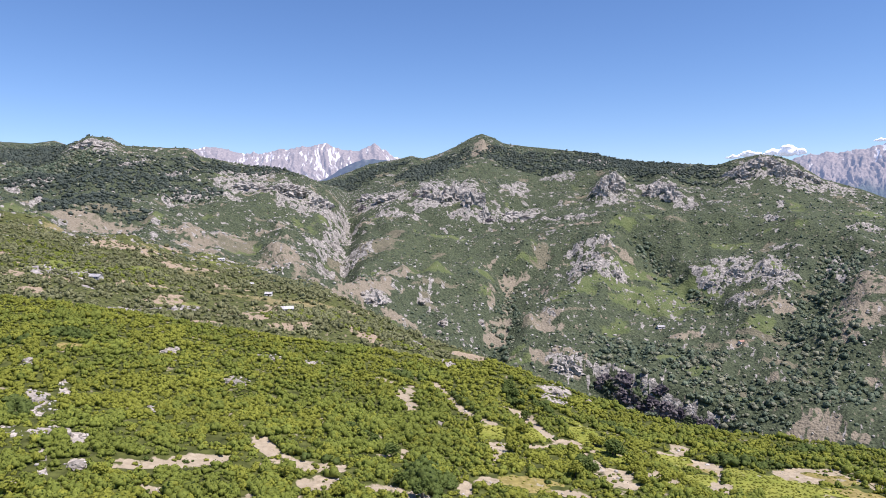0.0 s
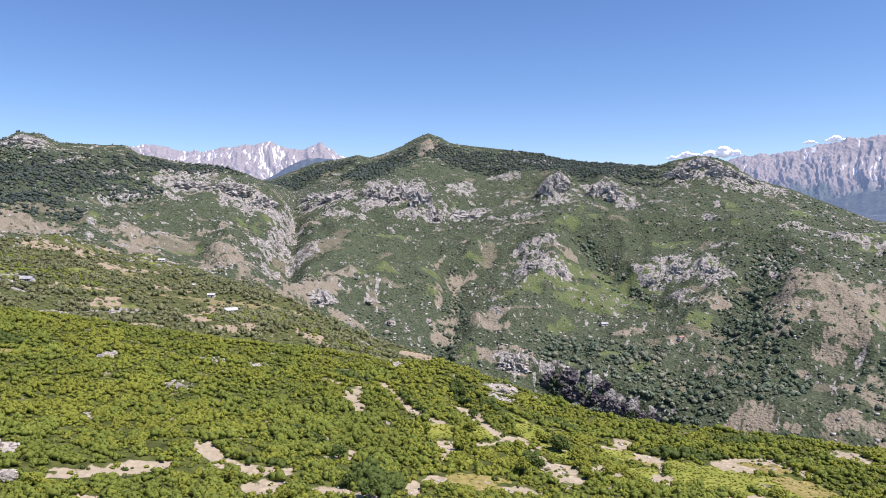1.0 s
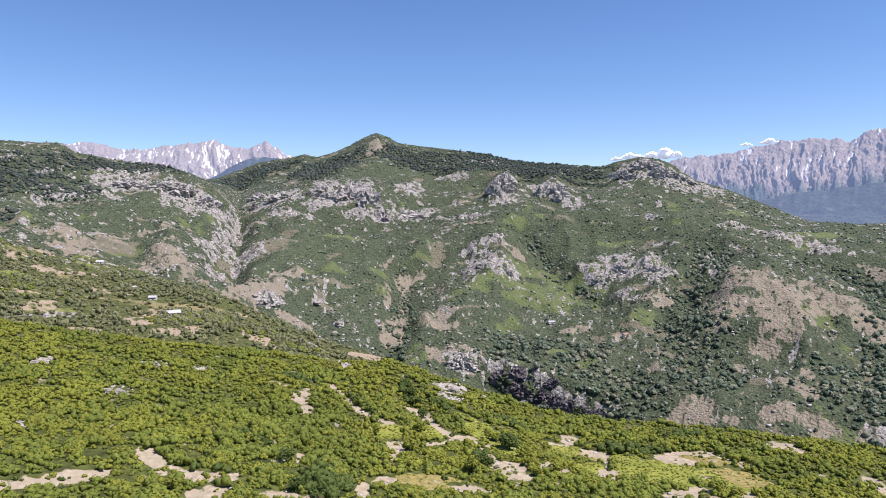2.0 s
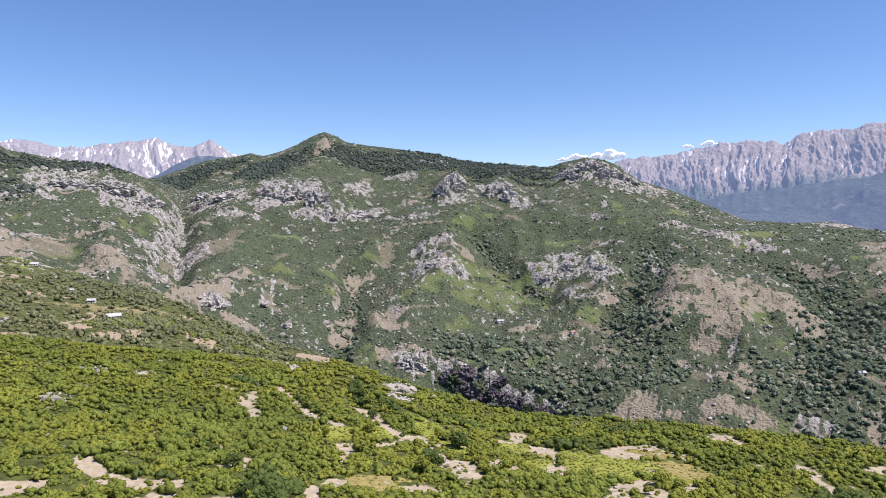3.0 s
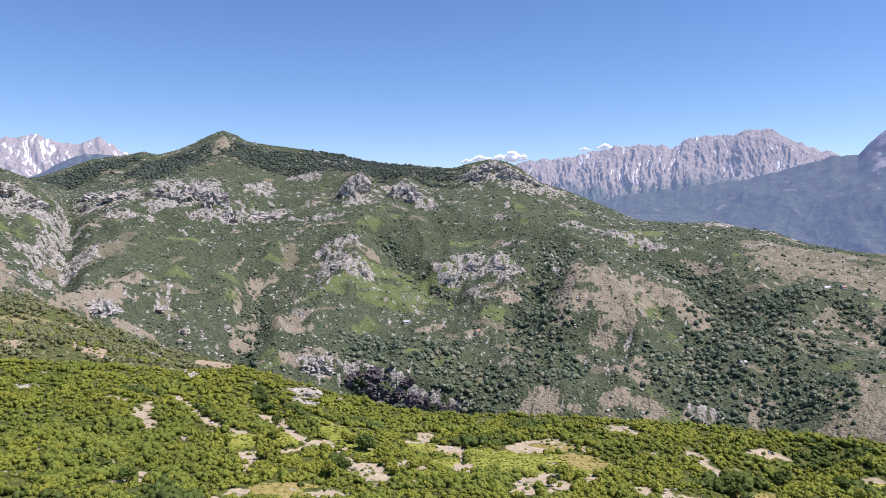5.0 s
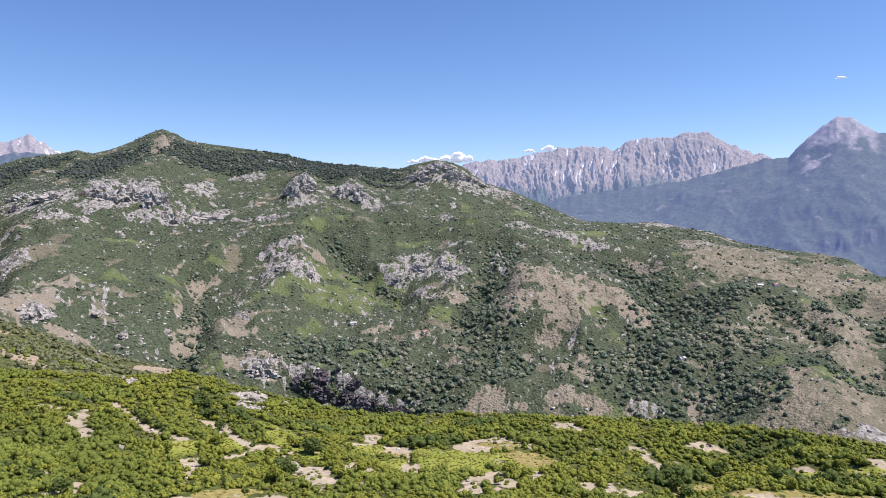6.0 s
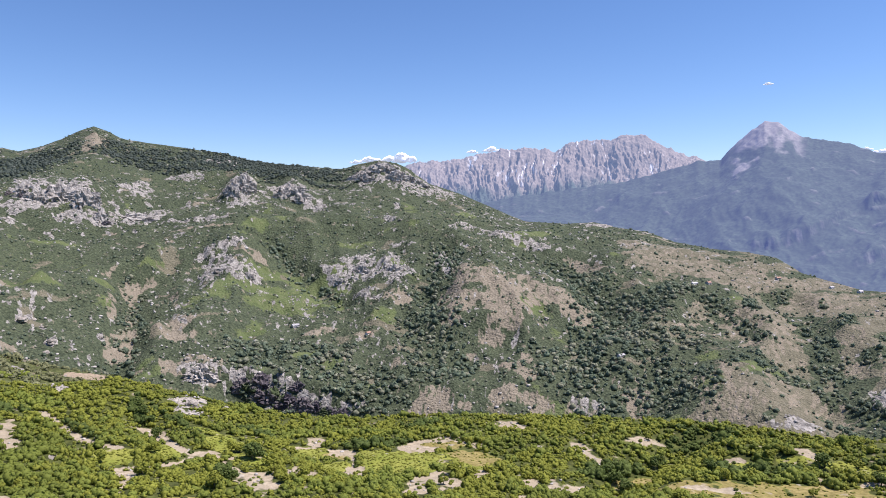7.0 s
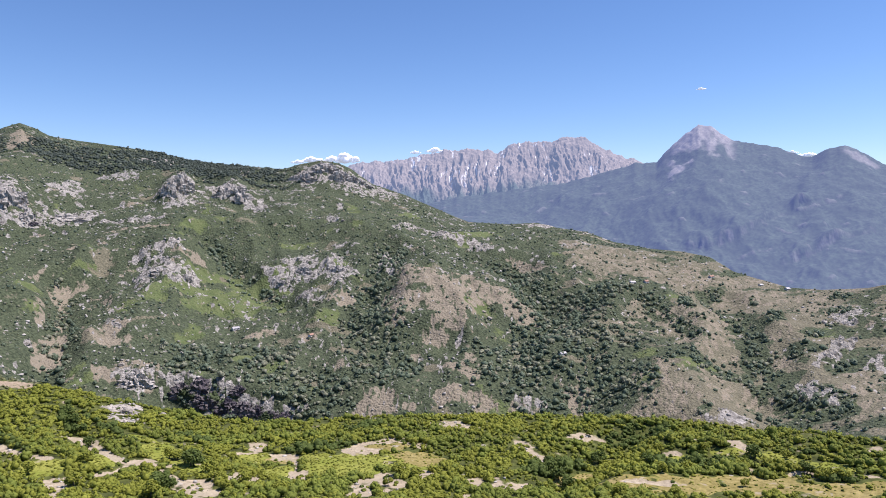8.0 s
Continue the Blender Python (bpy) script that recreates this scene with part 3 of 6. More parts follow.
SCREE_SLOPE = [
    (104.9, 1992.6, 33.6, 18, -3.1, -58),
    (135.3, 938.5, 25.8, -3.7, -4.9, -34.6),
    (84.2, 971.7, 8.6, -0.8, -13, -82.3),
    (63.7, 908.4, 11.7, 6.2, -2, -28.2),
    (114.1, 1153.4, 28.1, 11.6, 1.7, -12.9),
    (139.6, 846.9, 18.8, -4.1, -2.8, -17.2),
    (308.3, 902.2, 29.8, 0.2, -2.6, -7.8),
    (369.5, 851, 13.4, -9, -3.4, -8.1),
    (356, 664.2, 11.3, -13.6, -6.9, -9.4),
    (-69.7, 1010.4, 22.6, 23.3, 1.4, -21.7),
    (296.1, 1184, 32.8, -21.2, -4, -10.1),
    (441.6, 936.3, 25, -21.4, -13.5, -20.4),
    (72.8, 1036.9, 9.1, 9.3, -2.8, -39.6),
]
BROWN_HILL = [
    (554.7, 879.7, 21.9, -29.1, -17.1, -37.3),
    (497.2, 821.4, 24.5, -14.3, -14, -22.9),
    (546.4, 786.1, 25.1, -35.5, -19.2, -22.1),
    (642, 809.5, 30.9, -38.2, -29.2, -23.1),
    (528.4, 753.7, 27.2, -16.4, -8.1, -11.5),
    (654.7, 743.8, 10.4, -9.2, -26, -19),
    (491.7, 739.8, 13.9, -8.2, -4.5, -6.7),
    (474.5, 654.1, 2, -35.2, -11.8, -9.9),
    (449.1, 603.3, 21.8, -18, -9, -8.7),
    (547.8, 540.5, 10.2, -12.2, -8.4, -8.4),
    (818.6, 930.2, 7.9, -47.4, -11.7, -6.3),
    (469.5, 802.4, 10.5, -12.1, -6.4, -10.7),
]
BROWN_RIDGE = [
    (979.7, 912.8, 37.9, -59.2, -63.2, -51.5),
    (990.8, 766.6, 46.6, -96.1, -58.6, -41.5),
    (1069.8, 668, 67.2, -39.4, -29.2, -17.9),
    (822.4, 588.7, 36.4, -41.2, -31.7, -15.2),
    (755.1, 519.6, 26.7, -26.5, -25, -12.9),
    (1000.5, 600.9, 15, -61.7, -44, -25.4),
    (591.5, 466.7, 7.8, -35.1, -21.8, -14.3),
    (577.2, 427.9, 12.4, -28.9, -17.3, -10.5),
    (955.3, 483.6, 10.9, -38.6, -39.8, -20.4),
    (699.6, 314.9, -25.4, -28.2, -20.6, -5.3),
    (784.6, 654.9, 21.9, -2.2, -22.1, -18.6),
    (613.5, 577.6, 19.6, -8.7, -3.5, -3.4),
    (756, 415.3, -12.1, -38.8, -11.6, -3.8),
]
MEADOWS = [
    (145.7, 1204.4, 29.9, 13.4, 1.2, -5.2),
    (374.3, 1097.9, 67.2, 9, -8.3, -21.3),
    (277.3, 830.4, 19.8, 6.5, -2.5, -7.7),
    (-321.2, 1051.4, 37.9, 25.5, 12, -40.4),
    (832.4, 1107.3, 48.2, -4.3, -17.3, -21.8),
    (802, 1293.3, 23.9, -7.5, -20.4, -30.8),
    (634.1, 474.2, 45.5, -10.2, -15.2, -10),
    (270.2, 1078.2, 55.6, 10.8, -7, -20.8),
    (330.3, 733, 10.1, -7, -2.2, -4.9),
    (292.4, 796.3, 11.7, -4.1, -3.3, -9.2),
]
HAY_WEST = [
    (-505.3, 978.2, 56.1, 32.4, 9.6, -21),
    (-328.3, 1047.2, 36.2, 41.7, 10.1, -33.1),
    (-499.2, 1049.9, 32.4, 66.7, 5.6, -12.1),
    (-141.6, 548.3, 11.9, 6.8, 3.9, -15.4),
    (-495.9, 876.1, -2.1, 73.2, 5.3, -9.6),
    (-122.3, 1208, 38.7, 11.2, 5.1, -52),
]
DARK_SCRUB = [
    (-6.7, 212.4, 8.9, -6.5, -1.2, -13.3),
    (32.7, 334.8, 3, 2.9, 0.4, -14.8),
    (-173.7, 317.5, 7.9, 5.8, 3.9, -7.3),
    (-185.3, 292.2, 5.5, 2, 2.1, -3.4),
    (-139.5, 221.6, 2.3, 1.6, 4.5, -7.3),
    (66.2, 267.2, 7, -0.7, -1.9, -7.8),
    (51.6, 245.5, 3.7, 0.2, -1.9, -9.1),
    (119.9, 270.2, 15.3, -2.3, -2.4, -5.2),
    (151.6, 292.5, 8.6, -3.1, -2.7, -5.3),
    (249.7, 206.8, 8.4, -12, -10.6, -8.9),
    (225.5, 167.3, 9.5, -11.8, -4.3, -3.1),
    (189.4, 199.1, 9.1, -5.1, -7.4, -6.8),
]
BRIGHT_SCRUB = [
    (-407.8, 671.1, 57.2, 25, 42.7, -73.6),
    (-309.3, 595.9, 56.7, 37.6, 19.7, -40.6),
    (-98.4, 533.3, 37.1, 17.1, 3.5, -22),
    (-68.3, 537.3, 26.2, -16.7, 2.4, -33),
    (-34.5, 494.4, 23.9, -3.3, 0.8, -23.3),
    (-249.7, 570.3, 44.5, 20.1, 9.8, -24),
]
PURPLE_CLIFF = [
    (218.2, 788.7, 27.9, -27.7, -8.7, -6.2),
    (247.3, 757.1, 32.1, -24.5, -6.2, -5),
    (280.9, 729.8, 24.2, -14.8, -3.3, -3.2),
]
VALLEY_GRASS = [
    (803.1, 565.9, 12.8, -55.5, -60.9, -28),
    (970.7, 596.5, 10.1, -63.6, -58.4, -34.6),
    (1036.9, 521.2, 14, -52, -56.2, -28.5),
    (580.9, 447.6, 4.6, -41.3, -60.3, -36.3),
    (654.9, 426, 10.6, -26.8, -51.2, -23.1),
    (747.7, 502.6, 15.1, -25.8, -36.5, -18.5),
    (668.9, 384.1, -5.4, -31.6, -16.4, -4),
    (692.7, 309.3, -11, -24.6, -68.9, -23.6),
    (833.3, 473.4, 9.4, -16.4, -24.7, -14.4),
    (949.4, 831, 59.8, -62.7, -60, -47.2),
]
VALLEY_TREES = [
    (844.5, 618.7, -23.3, -26.9, -19.8, -8.1),
    (838.8, 538.9, 0.1, -14.6, -16.7, -7.2),
    (977.3, 666.4, -5.4, -17.1, -11, -1.1),
    (755, 455.3, -0.6, -17.3, -47.5, -19.1),
    (806.5, 564, 4.5, -3.7, -8.3, -5.9),
    (868.4, 497.5, 11.3, -8.8, -28.2, -16.3),
    (800.5, 628.1, -10, -32.6, -9.9, -3.4),
    (769.6, 567.5, -17.3, -35.3, -11.7, -4.8),
    (672.4, 476.6, 17.8, -19.2, -14.4, -7.3),
    (688.5, 451.6, 15.4, -15.4, -14.7, -7.4),
]
VALLEY_COPSES = [
    (689.3, 415, -11.9, -21.7, -9.9, -2),
    (676.8, 354.1, 5.9, -24, -26.4, -14.2),
    (656.5, 312.1, 2, -17.3, -28.4, -13.9),
    (571.9, 395.3, 5.3, -4.9, -8.2, -5.8),
    (790.3, 421.4, 9.7, -14.4, -14.9, -8.2),
    (1026.5, 484.5, -10.4, -28.6, -23.5, -11.2),
    (942.1, 458.5, 9.6, -16.8, -18, -8.9),
    (774.9, 363.8, 27.2, -9, -16.4, -10.3),
    (855.8, 429.1, 36.8, -7.1, -13.5, -9.3),
    (592.7, 501.5, 2.6, -30, -38.1, -32.5),
]
DARK_FOREST = [
    (-620.5, 1309.7, 115.7, 124.5, 49.2, -105.9),
    (-956.1, 1629.8, 52.4, 81.9, 112.9, -193.7),
    (-695.9, 1234.7, 105, 8.3, 26.9, -48.7),
    (-464.3, 1573.7, 128.7, 57.8, 12.1, -47.2),
    (-483.3, 1309.9, 63.9, 21.7, 13.4, -45.3),
    (185.1, 1952.9, 128.1, -84, -12.4, -106.3),
    (464.3, 1805.4, 188.2, -154.1, -37.6, -143.3),
    (-236.8, 2033.1, 104.6, 70.3, 17.8, -89.9),
    (-36, 1904.7, 88.3, 35.8, 12.7, -188.7),
    (258.4, 1800.5, 98.9, -35.3, -6.3, -35.3),
    (-564.2, 1060.1, 90.6, 28.3, 40.1, -77.9),
]
PEAK_SCAR = [
    (108, 2050.8, 29.1, 13.2, -3.6, -68.1),
]
TERRACES = [
    (702, 623.2, 30.2, -34.1, -3.8, -3.4),
    (681.3, 604.7, 36.5, -26.1, -3.4, -3.1),
    (712.2, 694.8, 3.9, -30.5, -3.3, -3.3),
    (789.8, 808.4, 23.9, -14, -4.5, -4.6),
    (410.6, 854.3, 36.7, -28.9, -3.4, -6.1),
    (393.6, 786.9, 21.6, -20.4, -3, -5.2),
    (176.6, 953.8, 33.1, 8, -0.7, -3.9),
    (-3.6, 1007.9, 39.9, 31.9, 0, -6),
    (618.4, 414.8, 13.9, -15.6, -8.7, -4.9),
]
WOODS = [
    (253.9, 844.1, 79.2, -27.1, -13.7, -40.6),
    (309.6, 757, 67.7, -36.6, -17, -27.2),
    (456.2, 1773.5, 195.8, -157.1, -30.8, -116.7),
    (187.6, 1979.2, 126.4, -50.7, -13.7, -122.1),
    (-620.5, 1309.7, 85.2, 112.7, 47.5, -102.2),
    (-765.6, 1359.8, 100, -0.9, 69.7, -125.1),
    (-454.1, 1582.6, 129.4, 59.5, 9.4, -38.5),
    (-503.2, 1279.2, 59.8, 3.1, 13.2, -43.7),
    (-1001.4, 1707.5, 51.7, 49.4, 122, -209),
    (-239.9, 2059.7, 90.9, 52.9, 19.1, -100.8),
    (620.5, 624.6, 68.6, -40.9, -42.8, -43.3),
    (750.3, 709.5, 34.6, -42.9, -29.2, -24.1),
    (460.3, 817, 26.6, -11.9, -18.4, -61.8),
    (323.5, 734.9, 69.7, -29, -12.4, -27.5),
    (537.9, 647.3, 31.3, -46.4, -21, -25.3),
    (-98.4, 533.3, 50.2, 7.3, 6.2, -36.6),
]
SCREE_CREST = [
    (-66, 343.3, 3.9, 2.1, 0.9, -4.9),
    (2.5, 383.4, 3.8, -9.2, -0.8, -5.8),
    (55.6, 348.3, 9, 2.5, -2.8, -12.5),
    (170, 795.8, 3.7, -14.6, -3.4, -10.4),
    (54, 329.6, 6.6, 0.2, -0.9, -5.5),
    (-1.7, 276.9, 2.1, 1, 0, -4.6),
    (218.1, 766.8, 10.5, -9.4, -1.2, -1.4),
]
SAND_MIDDLE = [
    (46.7, 270.9, 5.8, -1.7, -1.3, -5),
    (20.4, 252.1, 3, 0.7, -0.8, -9.4),
    (60.3, 235.4, 6.5, -4.4, -4, -12),
    (75.7, 244, 3.6, -0.1, -2.1, -6.9),
    (79.3, 236.2, 2.4, 0.2, -1.3, -3.8),
    (101, 288.6, 4.6, -0.4, -3.1, -9),
    (91.1, 278.7, 5.4, -0.6, -0.5, -1.4),
    (103.1, 267.5, 4.2, -5.5, -2.2, -4.5),
    (97.4, 239.6, 2.4, -4.4, -3.5, -7.3),
    (133, 260.5, 6, -1.8, -2.3, -4.5),
    (147.3, 264.8, 7.9, -2.5, -1.5, -2.7),
    (41.5, 214.3, 7.1, -1.6, -0.7, -2.6),
    (13.4, 217.1, 4, 0.6, -0.3, -5.4),
    (6.4, 208.6, 2.4, 0.4, -0.1, -4.7),
]
SAND_FAR_EAST = [
    (245.1, 126.8, 1.4, -4.9, -2.5, -1.3),
    (239.5, 141.7, 1.8, -5.1, -2.3, -1.3),
    (277.7, 119.6, 1.5, -2.5, -4.8, -2.1),
    (252.5, 111.2, 3, -4.5, -2, -0.9),
    (247.7, 174.2, 3, -2.3, -2.7, -1.9),
    (202.5, 157.3, 8.4, -8.2, -2.3, -1.7),
]
FIELDS_EAST = [
    (117.9, 241.4, 15, -8.4, -6.4, -12.9),
    (144, 233.1, 5.9, -12.5, -6.4, -9.1),
    (248.8, 153.2, 7.2, -10.4, -2.9, -1.6),
    (230.5, 171, 3.7, -4.2, -1.9, -1.4),
    (254.5, 138.2, -1.2, -11.6, -4.1, -1.8),
    (254, 121.4, 0.2, -6.1, -5.5, -2.3),
]
# dark trees, then narrow strips by the tracks where hedges are only shaded
HEDGES_AND_SHADE = [
    (252, 148, 4.2, -4.9, -3, -1.8),
    (245.1, 115.2, 2.2, -7.5, -3.6, -1.6),
    (259.7, 141.1, 3.1, -5.4, -3, -1.7),
    (234.5, 163.5, 5.5, -6.3, -2.3, -1.6),
    (-31.2, 254.3, 7.3, -4.6, -0, -2),
    (-21.9, 343, 11.4, -4.9, 0.1, -5),
    (-41.8, 219.9, 9.2, -0.6, 0.2, -1.5),
    (10.6, 300.5, 7.2, -21.7, -0.7, -1.8),
    (45.5, 317.3, 5.8, -20, -1, -2.4),
    (76.2, 303.2, 8.1, -5.7, -1.7, -5.1),
]
GREEN_SLOPES = [
    (-64.9, 1192.9, 115.5, 3.3, 6.9, -131.9),
    (422, 1277.3, 113.3, -34, -39, -119.9),
    (697.7, 1286.6, 46.8, -105.9, -74, -117.9),
    (374.1, 1100.3, 63.9, -39.7, -25.8, -63.6),
    (-344.6, 1292.7, 54.6, 32.3, 11.1, -49.1),
    (161.2, 1730.9, 255.3, -91.1, -9.3, -76),
    (246.6, 1021.7, 48, -8.9, -8.6, -36.4),
    (664.8, 1242.8, 106.7, -99.6, -72.1, -116.1),
    (961.7, 1192.5, -12.8, -112.3, -50.3, -47),
    (373.4, 1139.7, 66.2, -45, -29.1, -69.5),
    (308, 1236.9, 83.2, -17.5, -17.5, -67.5),
]
SCARS_LOW = [
    (358, 654.9, 18.5, -12.2, -17.7, -32.1),
    (386.9, 631.2, 6.3, -4.9, -3.4, -5.5),
    (423.1, 618.8, 2.3, -13.8, -12.1, -6.6),
    (451.6, 599.9, 14.9, -24.5, -10.9, -8.1),
    (487.8, 556.7, 11.5, -15.9, -9.3, -8.3),
    (542, 534.5, 2.3, -21.3, -17.3, -7.7),
    (500.5, 670.3, 9.8, -9.9, -11.5, -15.4),
    (127.2, 841.1, 21.4, -5.3, -2.5, -16.6),
    (158.5, 822.7, 11.9, -1.8, -4.2, -22.4),
]
SCARS_MID = [
    (-107.6, 892.7, 37.3, 23, 3.1, -56.6),
    (-82, 935.7, 11.3, 3.3, 3.9, -46),
    (-239.4, 1019.4, 18.6, -1.3, 14.8, -87.6),
    (-364, 1017.8, 39.4, -26.7, 6.9, -41.5),
    (-499.3, 973.8, 40.4, 32.1, 12.5, -26.5),
    (-376.5, 824.6, 55.9, -38.6, 5.9, -19.5),
    (63.8, 929.9, 10.9, 4.8, -7.7, -53.2),
    (134.7, 943.8, 19.6, 10.4, -0.7, -35.5),
    (100.1, 1122.9, 13, 1.6, -4.4, -49),
]
ROCKS_MID = [
    (259.6, 1201.2, 37.1, -10, -0.9, -10.9),
    (242.7, 1166.2, 23.9, -20.6, -9.6, -35.4),
    (280.2, 1124.3, 19.6, -2, -6.1, -24.9),
    (424.3, 1091.1, 20.8, -11.2, -10, -26.4),
    (463.9, 1079.3, 17.5, -10.7, -15.7, -37.5),
    (503.1, 1015.3, 13.4, -9.7, -23.5, -48.4),
    (593.1, 1042.5, 10.2, -4.7, -17.3, -30.8),
    (-203.9, 1266.4, 9.9, 11.5, 9.5, -140.3),
    (-213.6, 1481, 10.9, 16.8, 21.1, -65.3),
    (567, 1701, 16.4, -0.8, -11, -33.5),
    (512.6, 1446.3, 16.1, -4.2, -11.9, -34.1),
    (363, 1539.3, 36.7, -8.2, -11.7, -67.3),
    (473.9, 1532.4, 31.2, -34, -15.9, -39.7),
]
SLOPE_TREES = [
    (831.9, 601.9, -13.6, -19.9, -18.5, -7.5),
    (842.5, 538.5, -9.1, -20.9, -18.8, -8),
    (805.6, 565, 5, -3.4, -8.1, -5.7),
    (981.8, 663.1, -0.4, -10.9, -24.1, -9.4),
    (964.1, 584.6, 1.6, -6.2, -16.2, -10),
    (785.2, 478.7, -7.6, -20.1, -42.2, -19),
    (683.3, 456.4, 6.6, -15.2, -11.3, -5.1),
    (781.7, 569.4, -29.9, -55.2, -5.9, -2.5),
    (868.4, 498.4, 6.7, -16.5, -19.1, -11.1),
    (797.2, 416, 7.4, -13.3, -17.9, -9.5),
    (671.8, 327.7, -15.9, -21.4, -18.7, -4.2),
    (741.8, 806.5, 27, -21.1, -51.9, -56.6),
    (545.3, 555.4, 12.2, -37.9, -24.5, -16),
]
VILLAGE_WOODS = [
    (699.2, 701.5, 47.8, -51.1, -54.9, -55.2),
    (674, 605.2, 14.7, -62.6, -29.6, -23.5),
    (590.3, 631.3, 29.8, -30.8, -36.2, -38.8),
    (503.4, 624.5, 28.6, -37, -23.2, -24.1),
    (318.2, 721.8, 45, -36.5, -12.6, -24.4),
    (400.1, 737.9, 16.9, -48.7, -25.1, -31.2),
    (805.6, 680.3, 41.5, -28.1, -15.7, -12.2),
]
LITTLE_FIELDS = [
    (715.1, 662.9, 14, -18.6, -5.3, -4.9),
    (690.6, 620.2, 24.3, -23.6, -2.2, -2),
    (661.4, 593.8, 21.1, -20.3, -2.6, -2.3),
    (586.8, 588.4, 18.6, -15.6, -3.7, -3.7),
    (557.9, 647.4, 6.5, -8.4, -6, -6.9),
    (461.8, 693.4, 7.5, -7.4, -5.1, -7.6),
    (330.3, 748.8, 6.5, -4.6, -2, -4.5),
    (382.5, 795.2, 8.8, -6.3, -2.8, -5.7),
    (382.9, 749.2, 13, -4.6, -2.3, -4.4),
    (450.7, 994.5, 16.3, -10.3, -6.4, -14),
    (371.1, 857.2, 16.1, -9.5, -2.9, -6.5),
    (578.6, 450.9, 6.7, -11.6, -3.7, -2.9),
    (531.5, 577.6, 8.2, -6.2, -5.5, -5.9),
]
PALE_TREES = [
    (398.4, 811, 23.2, -61.9, -24.9, -36.4),
    (321.1, 794.2, 26.2, -11.5, -13.4, -32.5),
    (388.5, 877.4, 34.9, -18, -8.8, -19.3),
    (644.1, 606.3, 37.3, -42.8, -19.1, -18.1),
]
DOME_RIBS = [
    (558, 882.6, 19.2, -15.1, -30.3, -47.6),
    (574.4, 831.1, 20, -45, -33.2, -34.1),
    (640, 807.3, 12.8, -54.7, -26.3, -18.8),
    (503.3, 857.7, 16.7, -6, -13.5, -43.1),
    (496.5, 745.1, 14.7, -10, -5.5, -8.1),
    (653.8, 746.4, -4.7, -32.4, -25.7, -16),
    (536.9, 750.5, 16.2, -8.8, -10.8, -14.9),
]
ROCKS_EAST = [
    (812.8, 391.8, 60.1, 5.9, -17.1, -14.9),
    (689.7, 353.3, -14.4, -28.9, -20.6, -7.3),
    (711.2, 315.4, -20.2, -22.4, -34.1, -9.7),
    (587.2, 367.9, 21, -16.4, -12.2, -6.9),
    (925.5, 433.2, 36.9, -8.4, -27, -16.2),
]
KNOB_ROCK = [
    (694.5, 1596.3, 30.5, -10.1, -7.5, -24.7),
    (724.7, 1591.9, 26.3, -16.7, -10.6, -23.7),
    (755, 1582.1, 25.6, -15.6, -13.1, -23.4),
    (775.6, 1550.8, 23.1, -20.9, -16.8, -25.6),
    (812.6, 1524.5, 29.3, -16.2, -17.3, -27.3),
    (703.9, 1545.2, 35.9, -32.3, -10.5, -21.4),
    (847.6, 1476.3, 13.6, -28.5, -13.4, -19.8),
]
GRASS_BRIGHT = [
    (330.6, 1034.1, 67, -21.2, -19.5, -48.6),
    (323.7, 1139.9, 53.8, -0.8, -6.7, -20.4),
    (404.9, 1081.8, 15.6, -33.6, -7.2, -8.5),
]
TRACKS = [
    (3.2, [(-4.8, 337.4), (-0.6, 329.7), (3.3, 313.1), (8.0, 295.8), (13.7, 286.1), (20.3, 279.1)]),
    (4.5, [(32.0, 314.8), (36.9, 301.2), (39.6, 284.2), (42.7, 273.8), (51.0, 269.4), (58.0, 265.5)]),
    (3, [(17.6, 257.1), (20.4, 252.1), (18.4, 238.8)]),
    (3, [(23.1, 258.1), (30.8, 260.0), (41.3, 264.6), (49.6, 267.9)]),
    (2.2, [(51.0, 269.4), (54.4, 259.0), (57.9, 246.2), (60.9, 237.5)]),
    (2.2, [(108.7, 267.7), (102.9, 253.1), (98.1, 241.3), (95.2, 229.4)]),
    (2.4, [(154.1, 263.1), (155.5, 251.1), (155.7, 241.6)]),
    (2.6, [(131.8, 264.3), (144.1, 266.5), (154.8, 267.5), (158.9, 254.7), (158.1, 239.9)]),
    (3.4, [(-96.9, 194.1), (-87.2, 197.9), (-77.9, 203.8), (-68.9, 213.1)]),
    (3.4, [(-64.5, 232.8), (-57.7, 224.9), (-49.0, 219.4), (-39.2, 215.7), (-32.8, 218.2)]),
]
FAR_WAYS = [
    (7, [(1050, 716.7), (1073.3, 691.2), (1072.7, 644.6), (1076.8, 594.5)]),
    (7, [(1078.6, 1056.9), (1104, 1028.9), (1100.2, 975.5)]),
    (6, [(191.4, 1331.5), (244.5, 1325), (293.6, 1303)]),
    (5, [(700.7, 622), (749.5, 625.3)]),
    (5, [(-157.6, 492.3), (-142.7, 519.4), (-122.8, 507.3)]),
]

SPECK = fbm(X, Y, 9, 81, 3) * nearby + fbm(X, Y, 34, 82, 4) * (1 - nearby)


def patches(*lists):
    """Cover of uneven oval patches: middle, half length and half breadth as plan vectors."""
    out = np.zeros_like(X)
    for cx, cy, ux, uy, vx, vy in [p for one_list in lists for p in one_list]:
        dx, dy, det = X - cx, Y - cy, ux * vy - uy * vx
        k = dx * dx + dy * dy < 4 * (ux * ux + uy * uy + vx * vx + vy * vy)
        a, b = (dx[k] * vy - dy[k] * vx) / det, (ux * dy[k] - uy * dx[k]) / det
        d = np.sqrt(a * a + b * b) + 0.9 * SPECK[k]
        out[k] = np.maximum(out[k], 1 - step01(0.75, 1.25, d))
    return out


